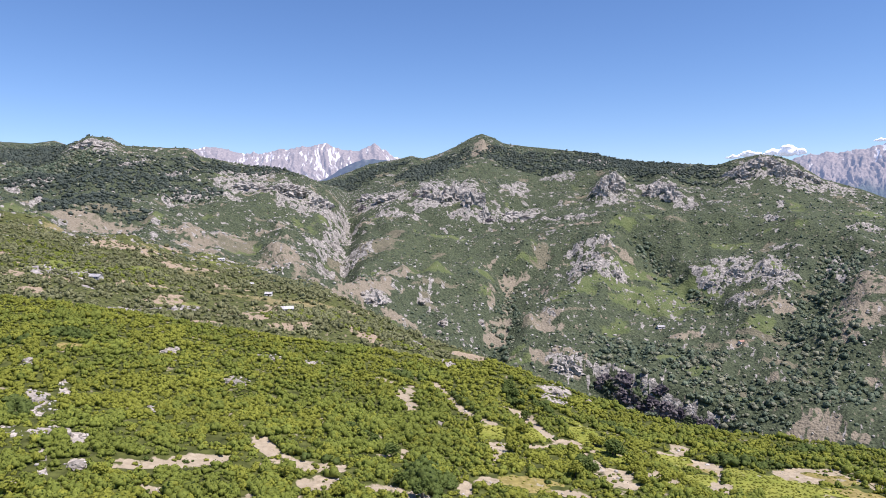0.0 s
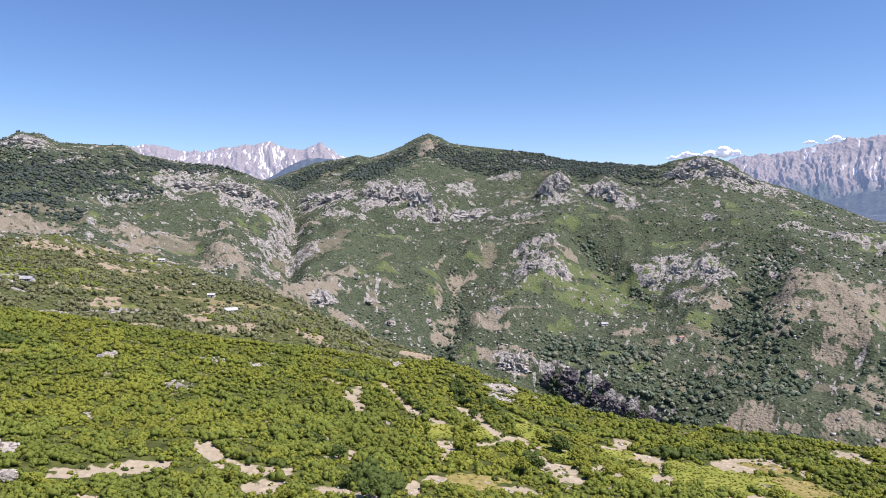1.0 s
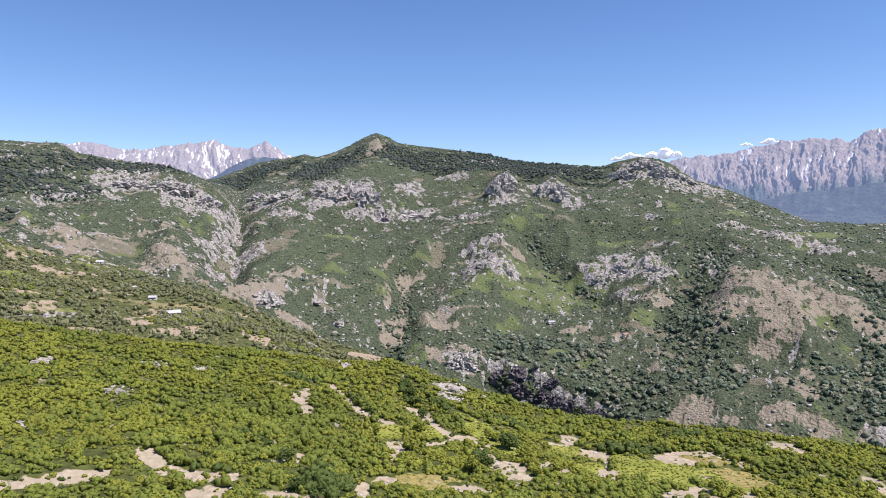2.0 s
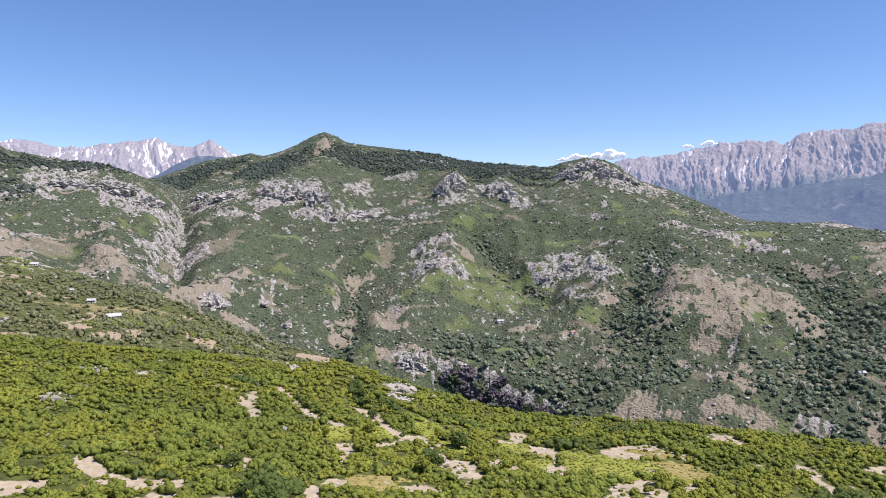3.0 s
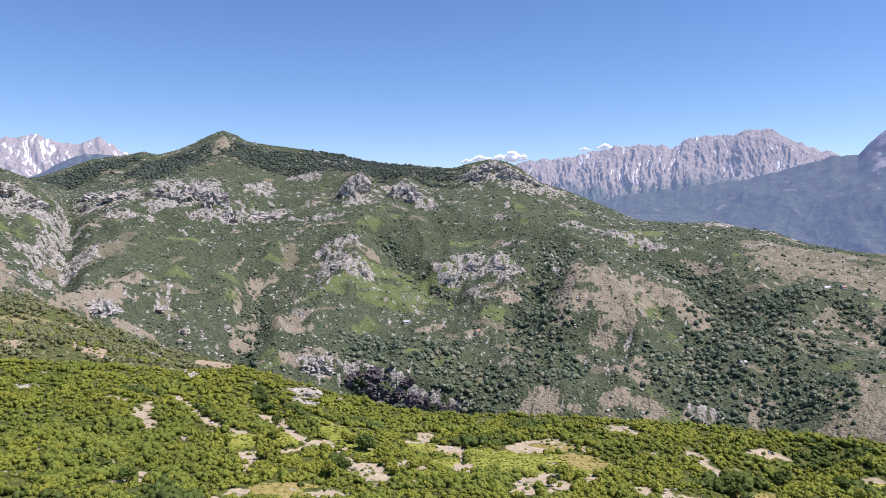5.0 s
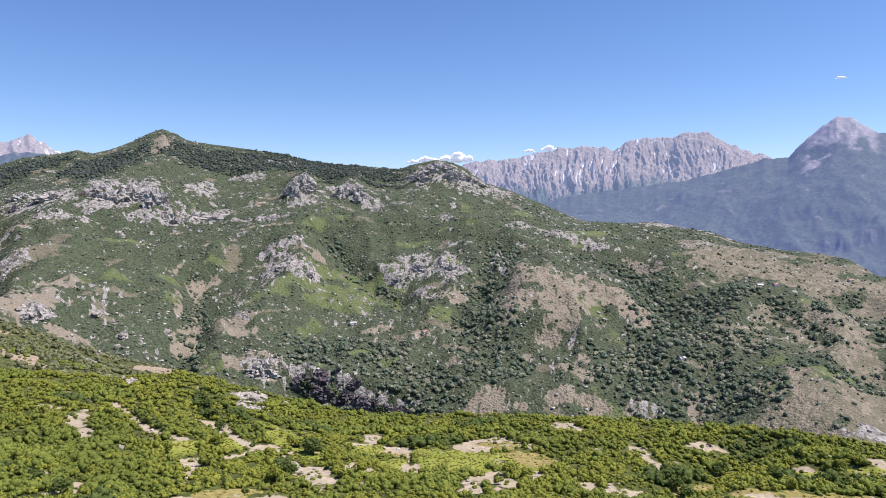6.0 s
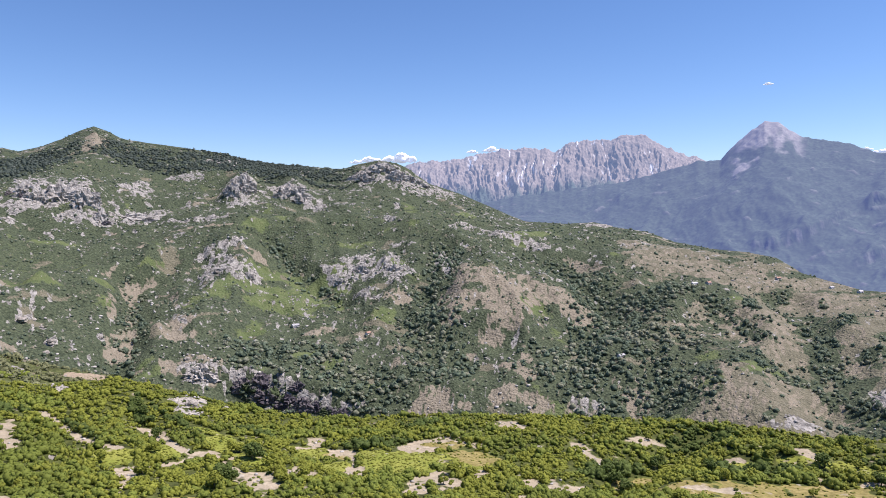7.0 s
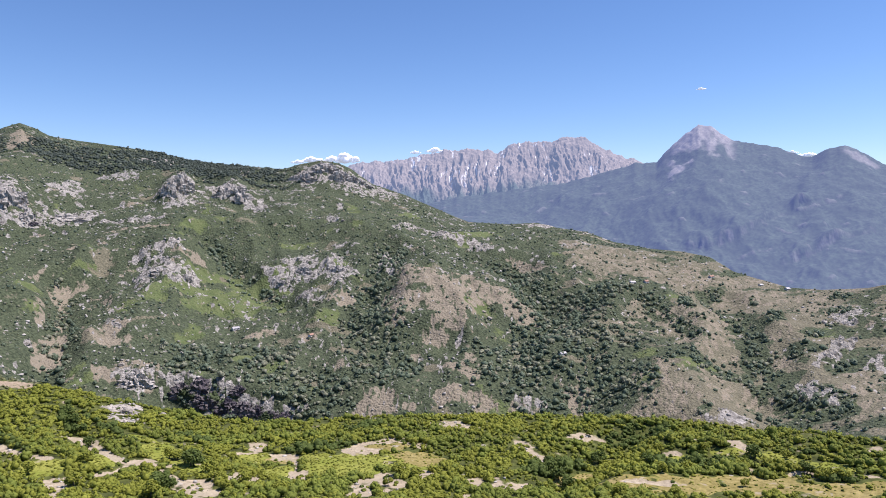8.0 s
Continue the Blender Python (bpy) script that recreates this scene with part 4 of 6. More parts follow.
def tracks(lines):
    """Cover of worn ways of a given width."""
    out = np.zeros_like(X)
    for width, places in lines:
        for (ax_, ay_), (bx_, by_) in zip(places[:-1], places[1:]):
            length = math.hypot(bx_ - ax_, by_ - ay_)
            k = (np.abs(X - (ax_ + bx_) / 2) < length / 2 + 9) & (np.abs(Y - (ay_ + by_) / 2) < length / 2 + 9)
            px, py = X[k] - ax_, Y[k] - ay_
            s = np.clip((px * (bx_ - ax_) + py * (by_ - ay_)) / length ** 2, 0, 1)
            d = np.hypot(px - s * (bx_ - ax_), py - s * (by_ - ay_)) + 1.2 * SPECK[k]
            out[k] = np.maximum(out[k], 1 - step01(width * 0.4, width * 0.65, d))
    return out


wild = fbm(X, Y, 120, 21, 5)
fine_rock = fbm(X, Y, 28, 27, 4)
west = 1 - step01(-14, -6, np.degrees(B))
bowl = np.exp(-((X - 20) / 170) ** 2 - ((Y - 1190) / 190) ** 2)
VALLEY, CLUMPS, FOREST = patches(VALLEY_GRASS), patches(VALLEY_TREES, VALLEY_COPSES, SLOPE_TREES), patches(DARK_FOREST)
GREENS = patches(GREEN_SLOPES)
plain_slope = 1 - 0.9 * GREENS
SCAR = patches(PEAK_SCAR)
FOREST = FOREST * (1 - SCAR)
east = step01(48, 54, np.degrees(B)) * (1 - nearby)
WOODED = np.maximum(patches(WOODS, VILLAGE_WOODS), 0.9 * step01(0.35, 0.8, RAVINE) * (np.degrees(B) > 0) * (1 - 0.6 * east))
WOODED = np.maximum(np.maximum(WOODED * (1 - VALLEY), 0.8 * CLUMPS), FOREST)
VALLEY = VALLEY * (1 - CLUMPS)
ROCK = patches(SCREE_NEAR, ROCK_BENCH, ROCK_GORGE, ROCK_WEST, CLIFF_BAND, CRAGS, OUTCROPS, GORGE_CLIFF, SCREE_CREST, ROCKS_MID, ROCKS_EAST, KNOB_ROCK)
ROCK = np.maximum(ROCK * (0.8 + 0.5 * fine_rock), far * plain_slope * (1 - WOODED) * (1 - 0.8 * bowl) * np.clip(0.25 + 0.3 * wild + 0.45 * fine_rock, 0, 0.6) * (1 - 0.5 * east))
ROCK = np.maximum(ROCK * (1 - 0.85 * VALLEY), 0.8 * patches(PURPLE_CLIFF))
SOIL = np.maximum(patches(SAND_NEAR, SAND_MIDDLE, SAND_EAST, SAND_FAR_EAST, SOIL_BENCH, SOIL_WEST, SCREE_SLOPE, SCARS_LOW, SCARS_MID), tracks(TRACKS + FAR_WAYS))
SOIL = np.maximum(SOIL, 0.55 * np.maximum(patches(BROWN_RIDGE), VALLEY))
DOME = patches(BROWN_HILL, DOME_RIBS)
# dark trees, plus hedge shade put in as dark-leaved bushes
GLOOM = patches(DARK_SCRUB, HEDGES_AND_SHADE)
SOIL = np.maximum(SOIL, (1 - nearby) * (1 - WOODED) * plain_slope * step01(0.26, 0.56, fbm(X, Y, 60, 23, 5) + 0.1 * west))
SOIL = SOIL * (nearby + (1 - nearby) * np.clip(0.85 + 1.1 * fine_rock, 0.2, 1)) * (1 - step01(0.6, 0.9, ROCK))
SOIL = np.maximum(SOIL, DOME * np.clip(0.84 + 0.6 * fine_rock, 0.4, 0.95))
ROCK = ROCK * (1 - 0.6 * DOME)
SOIL = np.maximum(SOIL, SCAR)
WOODED = WOODED * (1 - SCAR)
BRIGHT = patches(BRIGHT_SCRUB)
MEADOW = np.maximum(np.maximum(patches(FIELDS_NEAR, FIELDS_EAST, MEADOWS, GRASS_BRIGHT), 0.3 * GREENS), (1 - nearby) * (1 - WOODED) * (1 - 0.8 * step01(8.8, 9.3, ZONE)) * step01(0.18, 0.5, fbm(X, Y, 90, 25, 4)))
onbench = step01(3.6, 4.2, ZONE) * (1 - step01(6.0, 7.0, ZONE))
DRY = np.maximum(np.maximum(patches(DRY_NEAR, TERRACES, HAY_WEST, LITTLE_FIELDS), 0.8 * patches(BROWN_RIDGE)), step01(0.3, 0.5, fbm(X, Y, 70, 29, 4) + 0.08 * onbench + 0.42 * east) * (1 - nearby))
DRY = np.maximum(DRY * (1 - CLUMPS), 0.9 * VALLEY)
MEADOW = np.maximum(MEADOW, DRY * nearby)
BARE = np.maximum(np.maximum(SOIL * (1 - 0.25 * DOME), MEADOW), (0.75 - 0.25 * east) * DRY) * (1 - CLUMPS)
STONY = step01(0.55, 0.8, ROCK)
ragged = ridged(X, Y, 26, 33, 4)
Z += far * STONY * (13.0 * (ragged - 0.5) + 4.0 * (ridged(X, Y, 11, 37, 2) - 0.5)) * np.clip(ROUGH, 0.45, 1)
Z += nearby * STONY * 1.6 * (ridged(X, Y, 7, 35, 3) - 0.4)
Z -= 0.5 * nearby * SOIL

me = fast_mesh("ground", np.stack([X, Y, Z], -1).reshape(-1, 3), grid_faces(*X.shape, True)[:, ::-1])
set_cover(me, ROCK, SOIL, MEADOW, DRY)
me.attributes.new("lie", "FLOAT_VECTOR", "POINT").data.foreach_set(
    "vector", np.stack([np.degrees(B) * np.where(ZONE > 3.6, 17.0, 5.2), R * np.where(ZONE > 3.6, 0.42, 1.0), 0.3 * Z], -1).astype(np.float32).ravel())
smooth(me)
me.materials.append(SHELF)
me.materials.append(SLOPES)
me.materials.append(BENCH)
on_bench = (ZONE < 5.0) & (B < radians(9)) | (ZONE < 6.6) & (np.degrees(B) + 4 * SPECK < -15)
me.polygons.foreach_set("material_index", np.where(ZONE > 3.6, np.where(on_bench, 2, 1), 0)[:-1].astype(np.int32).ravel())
ground = tagged(new("ground", me), "green mountain valley ground with scrub, bare soil and pale rock", "ground", kind="structure")


# ---- far ranges ----
def far_range(name, label, crest, foot_dist, foot_height, mat, rows, relief, size, jag, seed, stone_from, snow, lean, scars=(), cliffs=()):
    """A mountain range lofted from a foot to its crest, with ribs and gullies, then falling away behind."""
    a = np.array(crest, float)
    b = np.arange(a[0, 0], a[-1, 0], 0.06 if lean < 0.2 else 0.1)
    cr, cz = np.interp(b, a[:, 0], a[:, 1]), np.interp(b, a[:, 0], a[:, 2])
    cz = cz + jag * (0.5 * fbm(b * 12, b * 0, 14, seed + 2, 5) + ridged(b * 12, b * 0, 23, seed + 7, 5) - 0.5)
    u = np.concatenate([np.linspace(0, 1, rows), [1.06, 1.12]])[:, None]
    low = np.minimum(foot_height, cz - 20)
    r = foot_dist + (cr - foot_dist) * u
    half = int(3.0 / (b[1] - b[0]))
    calm = np.convolve(np.pad(cz, half, mode="edge"), np.ones(2 * half + 1) / (2 * half + 1), "valid")
    z = low + (calm - low) * np.where(u <= 1, u ** 1.15, 1) + (cz - calm) * step01(0.7, 1.0, u) - np.where(u > 1, (u - 1) * 5 * (cz - low), 0)
    bb = np.broadcast_to(np.radians(b), r.shape)
    x, y = r * np.sin(bb), r * np.cos(bb)
    edge = (1 - 0.85 * step01(0.78, 1.0, u)) * step01(0, 0.1, u)
    if lean < 0.2:
        # bare rock: upright ribs that fork downwards
        across = np.degrees(bb) * 70 + 90 * fbm(x, y, 700, seed, 2) + 28 * fbm(x, y, 160, seed + 20, 3)
        g = 0.5 * ridged(across, r * lean, size * 2.3, seed + 3, 3) + 0.3 * ridged(across, r * lean * 1.6, size * 0.8, seed + 4, 3) + 0.2 * ridged(across, r * lean * 2, size * 0.28, seed + 17, 3)
        z = z + relief * (g - 0.55) * edge + 0.05 * relief * fbm(x, y, size * 0.3, seed + 9, 4)
        stone = step01(stone_from - 0.12, stone_from + 0.12, u + 0.3 * fbm(x, y, 300, seed + 5, 5))
    else:
        # wooded flanks: spurs running down and across, with cliff steps
        across = np.degrees(bb) * 62 + 160 * fbm(x, y, 800, seed, 3)
        g = 0.6 * ridged(across + 0.55 * r, 0.5 * r, size * 2.6, seed + 3, 4) + 0.4 * ridged(across - 0.5 * r, 0.6 * r, size * 1.0, seed + 4, 5)
        z = z + relief * (g - 0.5) * edge + 0.06 * relief * fbm(x, y, 70, seed + 9, 5)
        steep = ridged(across + 0.2 * r, 1.5 * r, 330, seed + 13, 4)
        stone = step01(0.84, 0.95, u + 0.25 * fbm(across, 1.4 * z, 70, seed + 5, 5)) * step01(380, 470, cz + 50 * fbm(x, y, 160, seed + 11, 3))
        stone = stone * (1 - step01(56.6, 57.6, np.degrees(bb)) * (1 - step01(64, 65, np.degrees(bb))))
        broken = fbm(across, 2.2 * z, 60, seed + 15, 5)
        cliff = step01(0.86, 1.0, steep + 0.3 * broken) * step01(0.02, 0.1, u)
        z = z + 5 * (ridged(across, 0.5 * r, 80, seed + 12, 4) - 0.5) * edge + 8 * cliff * edge
        z = z + 16 * stone * (ridged(across + 0.2 * r, 0.3 * r, 42, seed + 37, 4) - 0.5) * (1 - 0.6 * step01(0.93, 1.0, u))
        stone = np.maximum(stone, 0.42 * cliff)
        for line, drop in cliffs:
            lb, lu = np.array(line).T
            mid = np.interp(b, lb, lu) + 0.012 * fbm(b * 40, b * 0, 40, seed + 31, 4)
            inside = step01(lb[0] - 0.4, lb[0] + 0.3, b) * (1 - step01(lb[-1] - 0.4, lb[-1] + 0.4, b)) * np.clip(0.7 + 1.2 * fbm(b * 40, b * 0, 70, seed + 33, 2), 0.15, 1)
            z = z + drop * inside * (step01(-0.012, 0.004, u - mid) - step01(0.004, 0.09, u - mid))
            stone = np.maximum(stone, 0.55 * inside * step01(0.012, 0.004, np.abs(u - mid + 0.004)) * step01(-0.1, 0.3, fbm(across, z, 40, seed + 35, 3)))
    for sb, su, wide, high, much in scars:
        stone = np.maximum(stone, much - much * step01(0.7, 1.2, np.hypot((np.degrees(bb) - sb) / wide, (u - su) / high) + 0.7 * fbm(across, 1.5 * z, 60, seed + 8, 5)))
    white = step01(0.0, 0.1, 0.34 - 0.5 * g - 0.55 * ridged(across, r * lean, size * 0.2, seed + 14, 3) + 0.08 + 0.25 * fbm(x, y, 260, seed + 6, 4) - snow) * step01(stone_from, stone_from + 0.25, u)
    f = grid_faces(*r.shape, False)[:, ::-1]
    me = fast_mesh(name, np.stack([x, y, z], -1).reshape(-1, 3), f)
    set_cover(me, stone, white)
    smooth(me)
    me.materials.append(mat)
    return tagged(new(name, me), label, "mountain range", kind="structure")


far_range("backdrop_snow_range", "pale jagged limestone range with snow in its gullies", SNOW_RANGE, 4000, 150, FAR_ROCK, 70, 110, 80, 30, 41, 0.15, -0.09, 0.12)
far_range("backdrop_blue_hill", "low wooded hill before a snowy range, its haze painted blue", BLUE_HILL, 2800, 90, FAR_WOOD, 40, 60, 260, 10, 51, 0.9, 0.9, 0.3)
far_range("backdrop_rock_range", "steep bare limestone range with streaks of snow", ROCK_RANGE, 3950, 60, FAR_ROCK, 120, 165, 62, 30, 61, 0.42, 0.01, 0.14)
far_range("backdrop_cone_mountain", "wooded mountain rising to a bare pointed summit, its haze painted blue", CONE_MOUNTAIN, 2300, -260, FAR_WOOD, 170, 105, 320, 14, 71, 0.93, 0.9, 0.3,
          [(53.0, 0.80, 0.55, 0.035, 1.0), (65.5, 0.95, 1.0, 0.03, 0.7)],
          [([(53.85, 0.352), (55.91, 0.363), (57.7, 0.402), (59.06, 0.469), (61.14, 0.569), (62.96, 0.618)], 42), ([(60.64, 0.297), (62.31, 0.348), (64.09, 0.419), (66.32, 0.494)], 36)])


# ---- finding places on the ground ----
def ground_at(x, y):
    """Height of the ground, and its zone, at places of the plan (arrays)."""
    x, y = np.atleast_1d(np.asarray(x, float)), np.atleast_1d(np.asarray(y, float))
    b, r = np.degrees(np.arctan2(x, y)), np.hypot(x, y)
    c = np.clip((b - FINE[0]) / 0.18, 0, len(FINE) - 1.001)
    i = c.astype(int)
    f = c - i
    z, zone = np.zeros_like(r), np.zeros_like(r)
    for col in np.unique(i):
        k = i == col
        for j, w in ((col, 1 - f[k]), (col + 1, f[k])):
            z[k] += w * np.interp(r[k], R[:, j], Z[:, j])
            zone[k] += w * np.interp(r[k], R[:, j], ZONE[:, j])
    return z, zone


def cover_at(x, y, mask):
    x, y = np.asarray(x, float), np.asarray(y, float)
    b, r = np.degrees(np.arctan2(x, y)), np.hypot(x, y)
    i = np.clip(np.round((b - FINE[0]) / 0.18), 0, len(FINE) - 1).astype(int)
    out = np.zeros_like(r)
    for col in np.unique(i):
        k = i == col
        out[k] = np.interp(r[k], R[:, col], mask[:, col])
    return out


rng = np.random.default_rng(5)


def scatter(count, near, away, west, east):
    """Random places of the plan, evenly spread, between two distances and bearings."""
    r = np.sqrt(rng.uniform(near ** 2, away ** 2, count))
    b = np.radians(rng.uniform(west, east, count))
    return r * np.sin(b), r * np.cos(b)


# ---- shrubs and trees ----
bm = bmesh.new()
bmesh.ops.create_icosphere(bm, subdivisions=1, radius=1.0)
ICO_V = np.array([v.co[:] for v in bm.verts])
ICO_F = np.array([[v.index for v in f.verts] for f in bm.faces])
bm.free()


def bush_arrays(seed, lobes, leaves, leaf):
    """A bush of unit radius: rough leafy lobes, with sprays of leaves standing off them."""
    g = np.random.default_rng(seed)
    a = g.uniform(0, 6.28) + np.arange(lobes) * 6.283 / max(lobes - 1, 1) + g.uniform(-0.4, 0.4, lobes)
    out = 0.52 * g.uniform(0.8, 1.15, lobes)
    middle = np.stack([out * np.cos(a), out * np.sin(a), g.uniform(0.22, 0.5, lobes)], -1)
    broad = g.uniform(0.42, 0.58, lobes)
    middle[0], broad[0] = (0, 0, 0.5), 0.62
    if lobes == 1:
        middle[0], broad[0] = (0, 0, 0.4), 0.85
    turned = []
    for k in range(lobes):
        c, s = math.cos(1.7 * k + a[0]), math.sin(1.7 * k + a[0])
        v = ICO_V @ np.array([[c, -s, 0], [s, c, 0], [0, 0, 1]])
        turned.append(v * g.uniform(0.42, 1.38, (len(v), 1)) * broad[k] * (1, 1, 0.78) + middle[k])
    core = np.concatenate(turned)
    core_faces = np.concatenate([ICO_F + k * len(ICO_V) for k in range(lobes)])
    d = g.normal(size=(leaves, 3))
    d[:, 2] = np.abs(d[:, 2]) * 0.9 - 0.15
    d /= np.linalg.norm(d, axis=1)[:, None]
    at = g.integers(0, lobes, leaves)
    centre = middle[at] + d * broad[at][:, None] * g.uniform(0.8, 1.08, (leaves, 1))
    nrm = d + (0, 0, 0.2) + 0.25 * g.normal(size=(leaves, 3))
    nrm /= np.linalg.norm(nrm, axis=1)[:, None]
    side = np.cross(nrm, g.normal(size=(leaves, 3)))
    side /= np.linalg.norm(side, axis=1)[:, None]
    other = np.cross(nrm, side)
    s1, s2 = g.uniform(*leaf, (leaves, 1)), g.uniform(*leaf, (leaves, 1))
    q = np.stack([centre - side * s1 - other * s2 * 0.5, centre + side * s1 - other * s2 * 0.5, centre + other * s2], 1)
    return core, core_faces, q.reshape(-1, 3)


def set_tone(me, tones):
    me.attributes.new("tone", "FLOAT", "POINT").data.foreach_set("value", np.asarray(tones, np.float32))


def bushes(name, x, y, size, tall, mat, lobes, leaves, kinds=6, sink=0.1, seed=1, leaf=(0.11, 0.20)):
    """Many bushes as one mesh."""
    g = np.random.default_rng(seed)
    z, _ = ground_at(x, y)
    pick = g.integers(0, kinds, len(x))
    turn = g.uniform(0, 6.283, len(x))
    tone = g.uniform(0, 1, len(x))
    high = size * tall * g.uniform(0.75, 1.25, len(x)) * (1 + 0.5 * fbm(x, y, 15, seed, 2))
    vs, ts, tones, base = [], [], [], 0
    for k in range(kinds):
        core, cf, tips = bush_arrays(seed * 100 + k, lobes, leaves, leaf)
        shape = np.concatenate([core, tips])
        m = pick == k
        n = int(m.sum())
        c, s = np.cos(turn[m])[:, None], np.sin(turn[m])[:, None]
        w, h = size[m][:, None], high[m][:, None]
        v = np.stack([(shape[:, 0] * c - shape[:, 1] * s) * w + x[m][:, None],
                      (shape[:, 0] * s + shape[:, 1] * c) * w + y[m][:, None],
                      (shape[:, 2] - sink) * h + z[m][:, None]], -1)
        off = base + np.arange(n)[:, None, None] * len(shape)
        ts.append((cf[None] + off).reshape(-1, 3))
        lq = np.arange(len(tips)).reshape(-1, 3) + len(core)
        ts.append((lq[None] + off).reshape(-1, 3))
        vs.append(v.reshape(-1, 3))
        tones.append(np.repeat(tone[m], len(shape)))
        base += n * len(shape)
    me = fast_mesh(name, np.concatenate(vs), None, np.concatenate(ts))
    set_tone(me, np.concatenate(tones))
    me.materials.append(mat)
    return new(name, me)


x, y = scatter(52000, 185, 440, -35, 69)
_, zone = ground_at(x, y)
clear = np.maximum(cover_at(x, y, SOIL), np.maximum(step01(0.3, 0.6, cover_at(x, y, ROCK)), cover_at(x, y, MEADOW)))
keep = (zone < 3.4) & ((clear < 0.3) | (rng.uniform(0, 1, len(x)) < 0.13))
lone = keep & (clear >= 0.3) & ((cover_at(x, y, MEADOW) < 0.4) | (rng.uniform(0, 1, len(x)) < 0.25))
LONE_X, LONE_Y = x[lone], y[lone]
keep &= clear < 0.16
keep &= fbm(x, y, 9, 98, 2) > -0.5
x, y, clear = x[keep][:22000], y[keep][:22000], clear[keep][:22000]
size = rng.uniform(0.9, 2.1, len(x)) * (1 + 0.9 * fbm(x, y, 11, 95, 2) + 0.3 * fbm(x, y, 40, 96, 2))
gloom = cover_at(x, y, GLOOM) > 0.5
close = np.hypot(x, y) < 285
green = fbm(x, y, 45, 97, 4) + 0.3 * rng.uniform(-1, 1, len(x)) + 0.1 * step01(300, 210, np.hypot(x, y)) > 0.12
for ring, lobes, leaves in ((close, 4, 26), (~close, 2, 14)):
    k = ring & gloom
    tagged(bushes("dark_scrub", x[k], y[k], size[k] * 1.2, 1.2, DEEP, lobes, leaves, seed=9),
           "dark green trees and scrub in gullies, with dark bushes standing for hedge shade", "shrubs", kind="stuff")
    k = ring & ~gloom & ~green
    tagged(bushes("oak_scrub", x[k], y[k], size[k], 1.15, OAK, lobes, leaves, seed=3),
           "dense yellow-green oak scrub covering the near hillside", "shrubs", kind="stuff")
    k = ring & ~gloom & green
    tagged(bushes("green_scrub", x[k], y[k], size[k] * 1.1, 1.2, FRESH, lobes, leaves, seed=4),
           "darker green leafy scrub growing among the oak bushes", "shrubs", kind="stuff")
x, y = scatter(60000, 185, 400, -35, 69)
_, zone = ground_at(x, y)
keep = (zone < 3.2) & (cover_at(x, y, MEADOW) > 0.5) & (cover_at(x, y, SOIL) < 0.4) & (rng.uniform(0, 1, len(x)) < 0.75 - 0.5 * cover_at(x, y, DRY))
x, y = x[keep][:7000], y[keep][:7000]
tagged(bushes("meadow_herbs", x, y, rng.uniform(0.35, 0.8, len(x)), 0.5, FERN, 1, 4, seed=6),
       "low bright green ferns and herbs covering the small meadows", "plants", kind="stuff")


def woods_places(count, near, away, west_end, east_end):
    x, y = scatter(count, near, away, west_end, east_end)
    _, zone = ground_at(x, y)
    bare = np.maximum(cover_at(x, y, BARE) * 0.78, cover_at(x, y, STONY) * 0.4)
    thick = step01(-0.3, 0.3, fbm(x, y, 110, 91, 4) + 0.25 * fbm(x, y, 25, 92, 2)) * 0.36 + 0.10 + 1.1 * cover_at(x, y, WOODED)
    thick *= 1 - 0.75 * np.exp(-((x - 20) / 170) ** 2 - ((y - 1190) / 190) ** 2)
    thick *= 1 - 0.25 * step01(50, 56, np.degrees(np.arctan2(x, y)))
    keep = (zone > 3.5) & (zone < 10) & (rng.uniform(0, 1, len(x)) < thick * (1 - bare))
    return x[keep], y[keep], zone[keep]


x, y, zone = woods_places(190000, 420, 2250, -35, 69)
x, y, zone = x[:38000], y[:38000], zone[:38000]
size = (0.9 + 2.6 * rng.uniform(0, 1, len(x)) ** 2) * (0.82 + 0.7 * cover_at(x, y, WOODED))
bench = (zone < 5.3) | ((zone < 7) & (np.degrees(np.arctan2(x, y)) < -12)) & (rng.uniform(0, 1, len(x)) < 0.5)
pale = ~bench & (rng.uniform(0, 1, len(x)) < 0.22 + 0.5 * cover_at(x, y, patches(PALE_TREES)) + 0.25 * step01(0.1, 0.4, fbm(x, y, 60, 105, 3)))
deep = ~bench & ~pale
forest = ~bench & (cover_at(x, y, FOREST) > 0.4)
pale, deep = pale & ~forest, deep & ~forest
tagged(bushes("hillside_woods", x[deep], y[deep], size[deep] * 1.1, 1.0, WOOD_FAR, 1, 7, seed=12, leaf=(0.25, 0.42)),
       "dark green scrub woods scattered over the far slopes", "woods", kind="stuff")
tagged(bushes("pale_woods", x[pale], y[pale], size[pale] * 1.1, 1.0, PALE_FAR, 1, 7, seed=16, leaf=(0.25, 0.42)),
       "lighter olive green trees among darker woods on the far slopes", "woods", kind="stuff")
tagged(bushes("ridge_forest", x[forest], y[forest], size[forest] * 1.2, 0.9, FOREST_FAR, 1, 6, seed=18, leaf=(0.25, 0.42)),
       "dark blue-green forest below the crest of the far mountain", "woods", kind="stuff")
bx, by, zone = woods_places(80000, 420, 1000, -36, 12)
near_bench = (zone < 6.0) & (rng.uniform(0, 1, len(bx)) < 0.9)
ox, oy, zone = woods_places(60000, 420, 1000, -36, 8)
ox, oy = ox[zone < 6.2], oy[zone < 6.2]
keep = cover_at(ox, oy, BRIGHT) > 0.4
ox, oy = ox[keep][:3500], oy[keep][:3500]
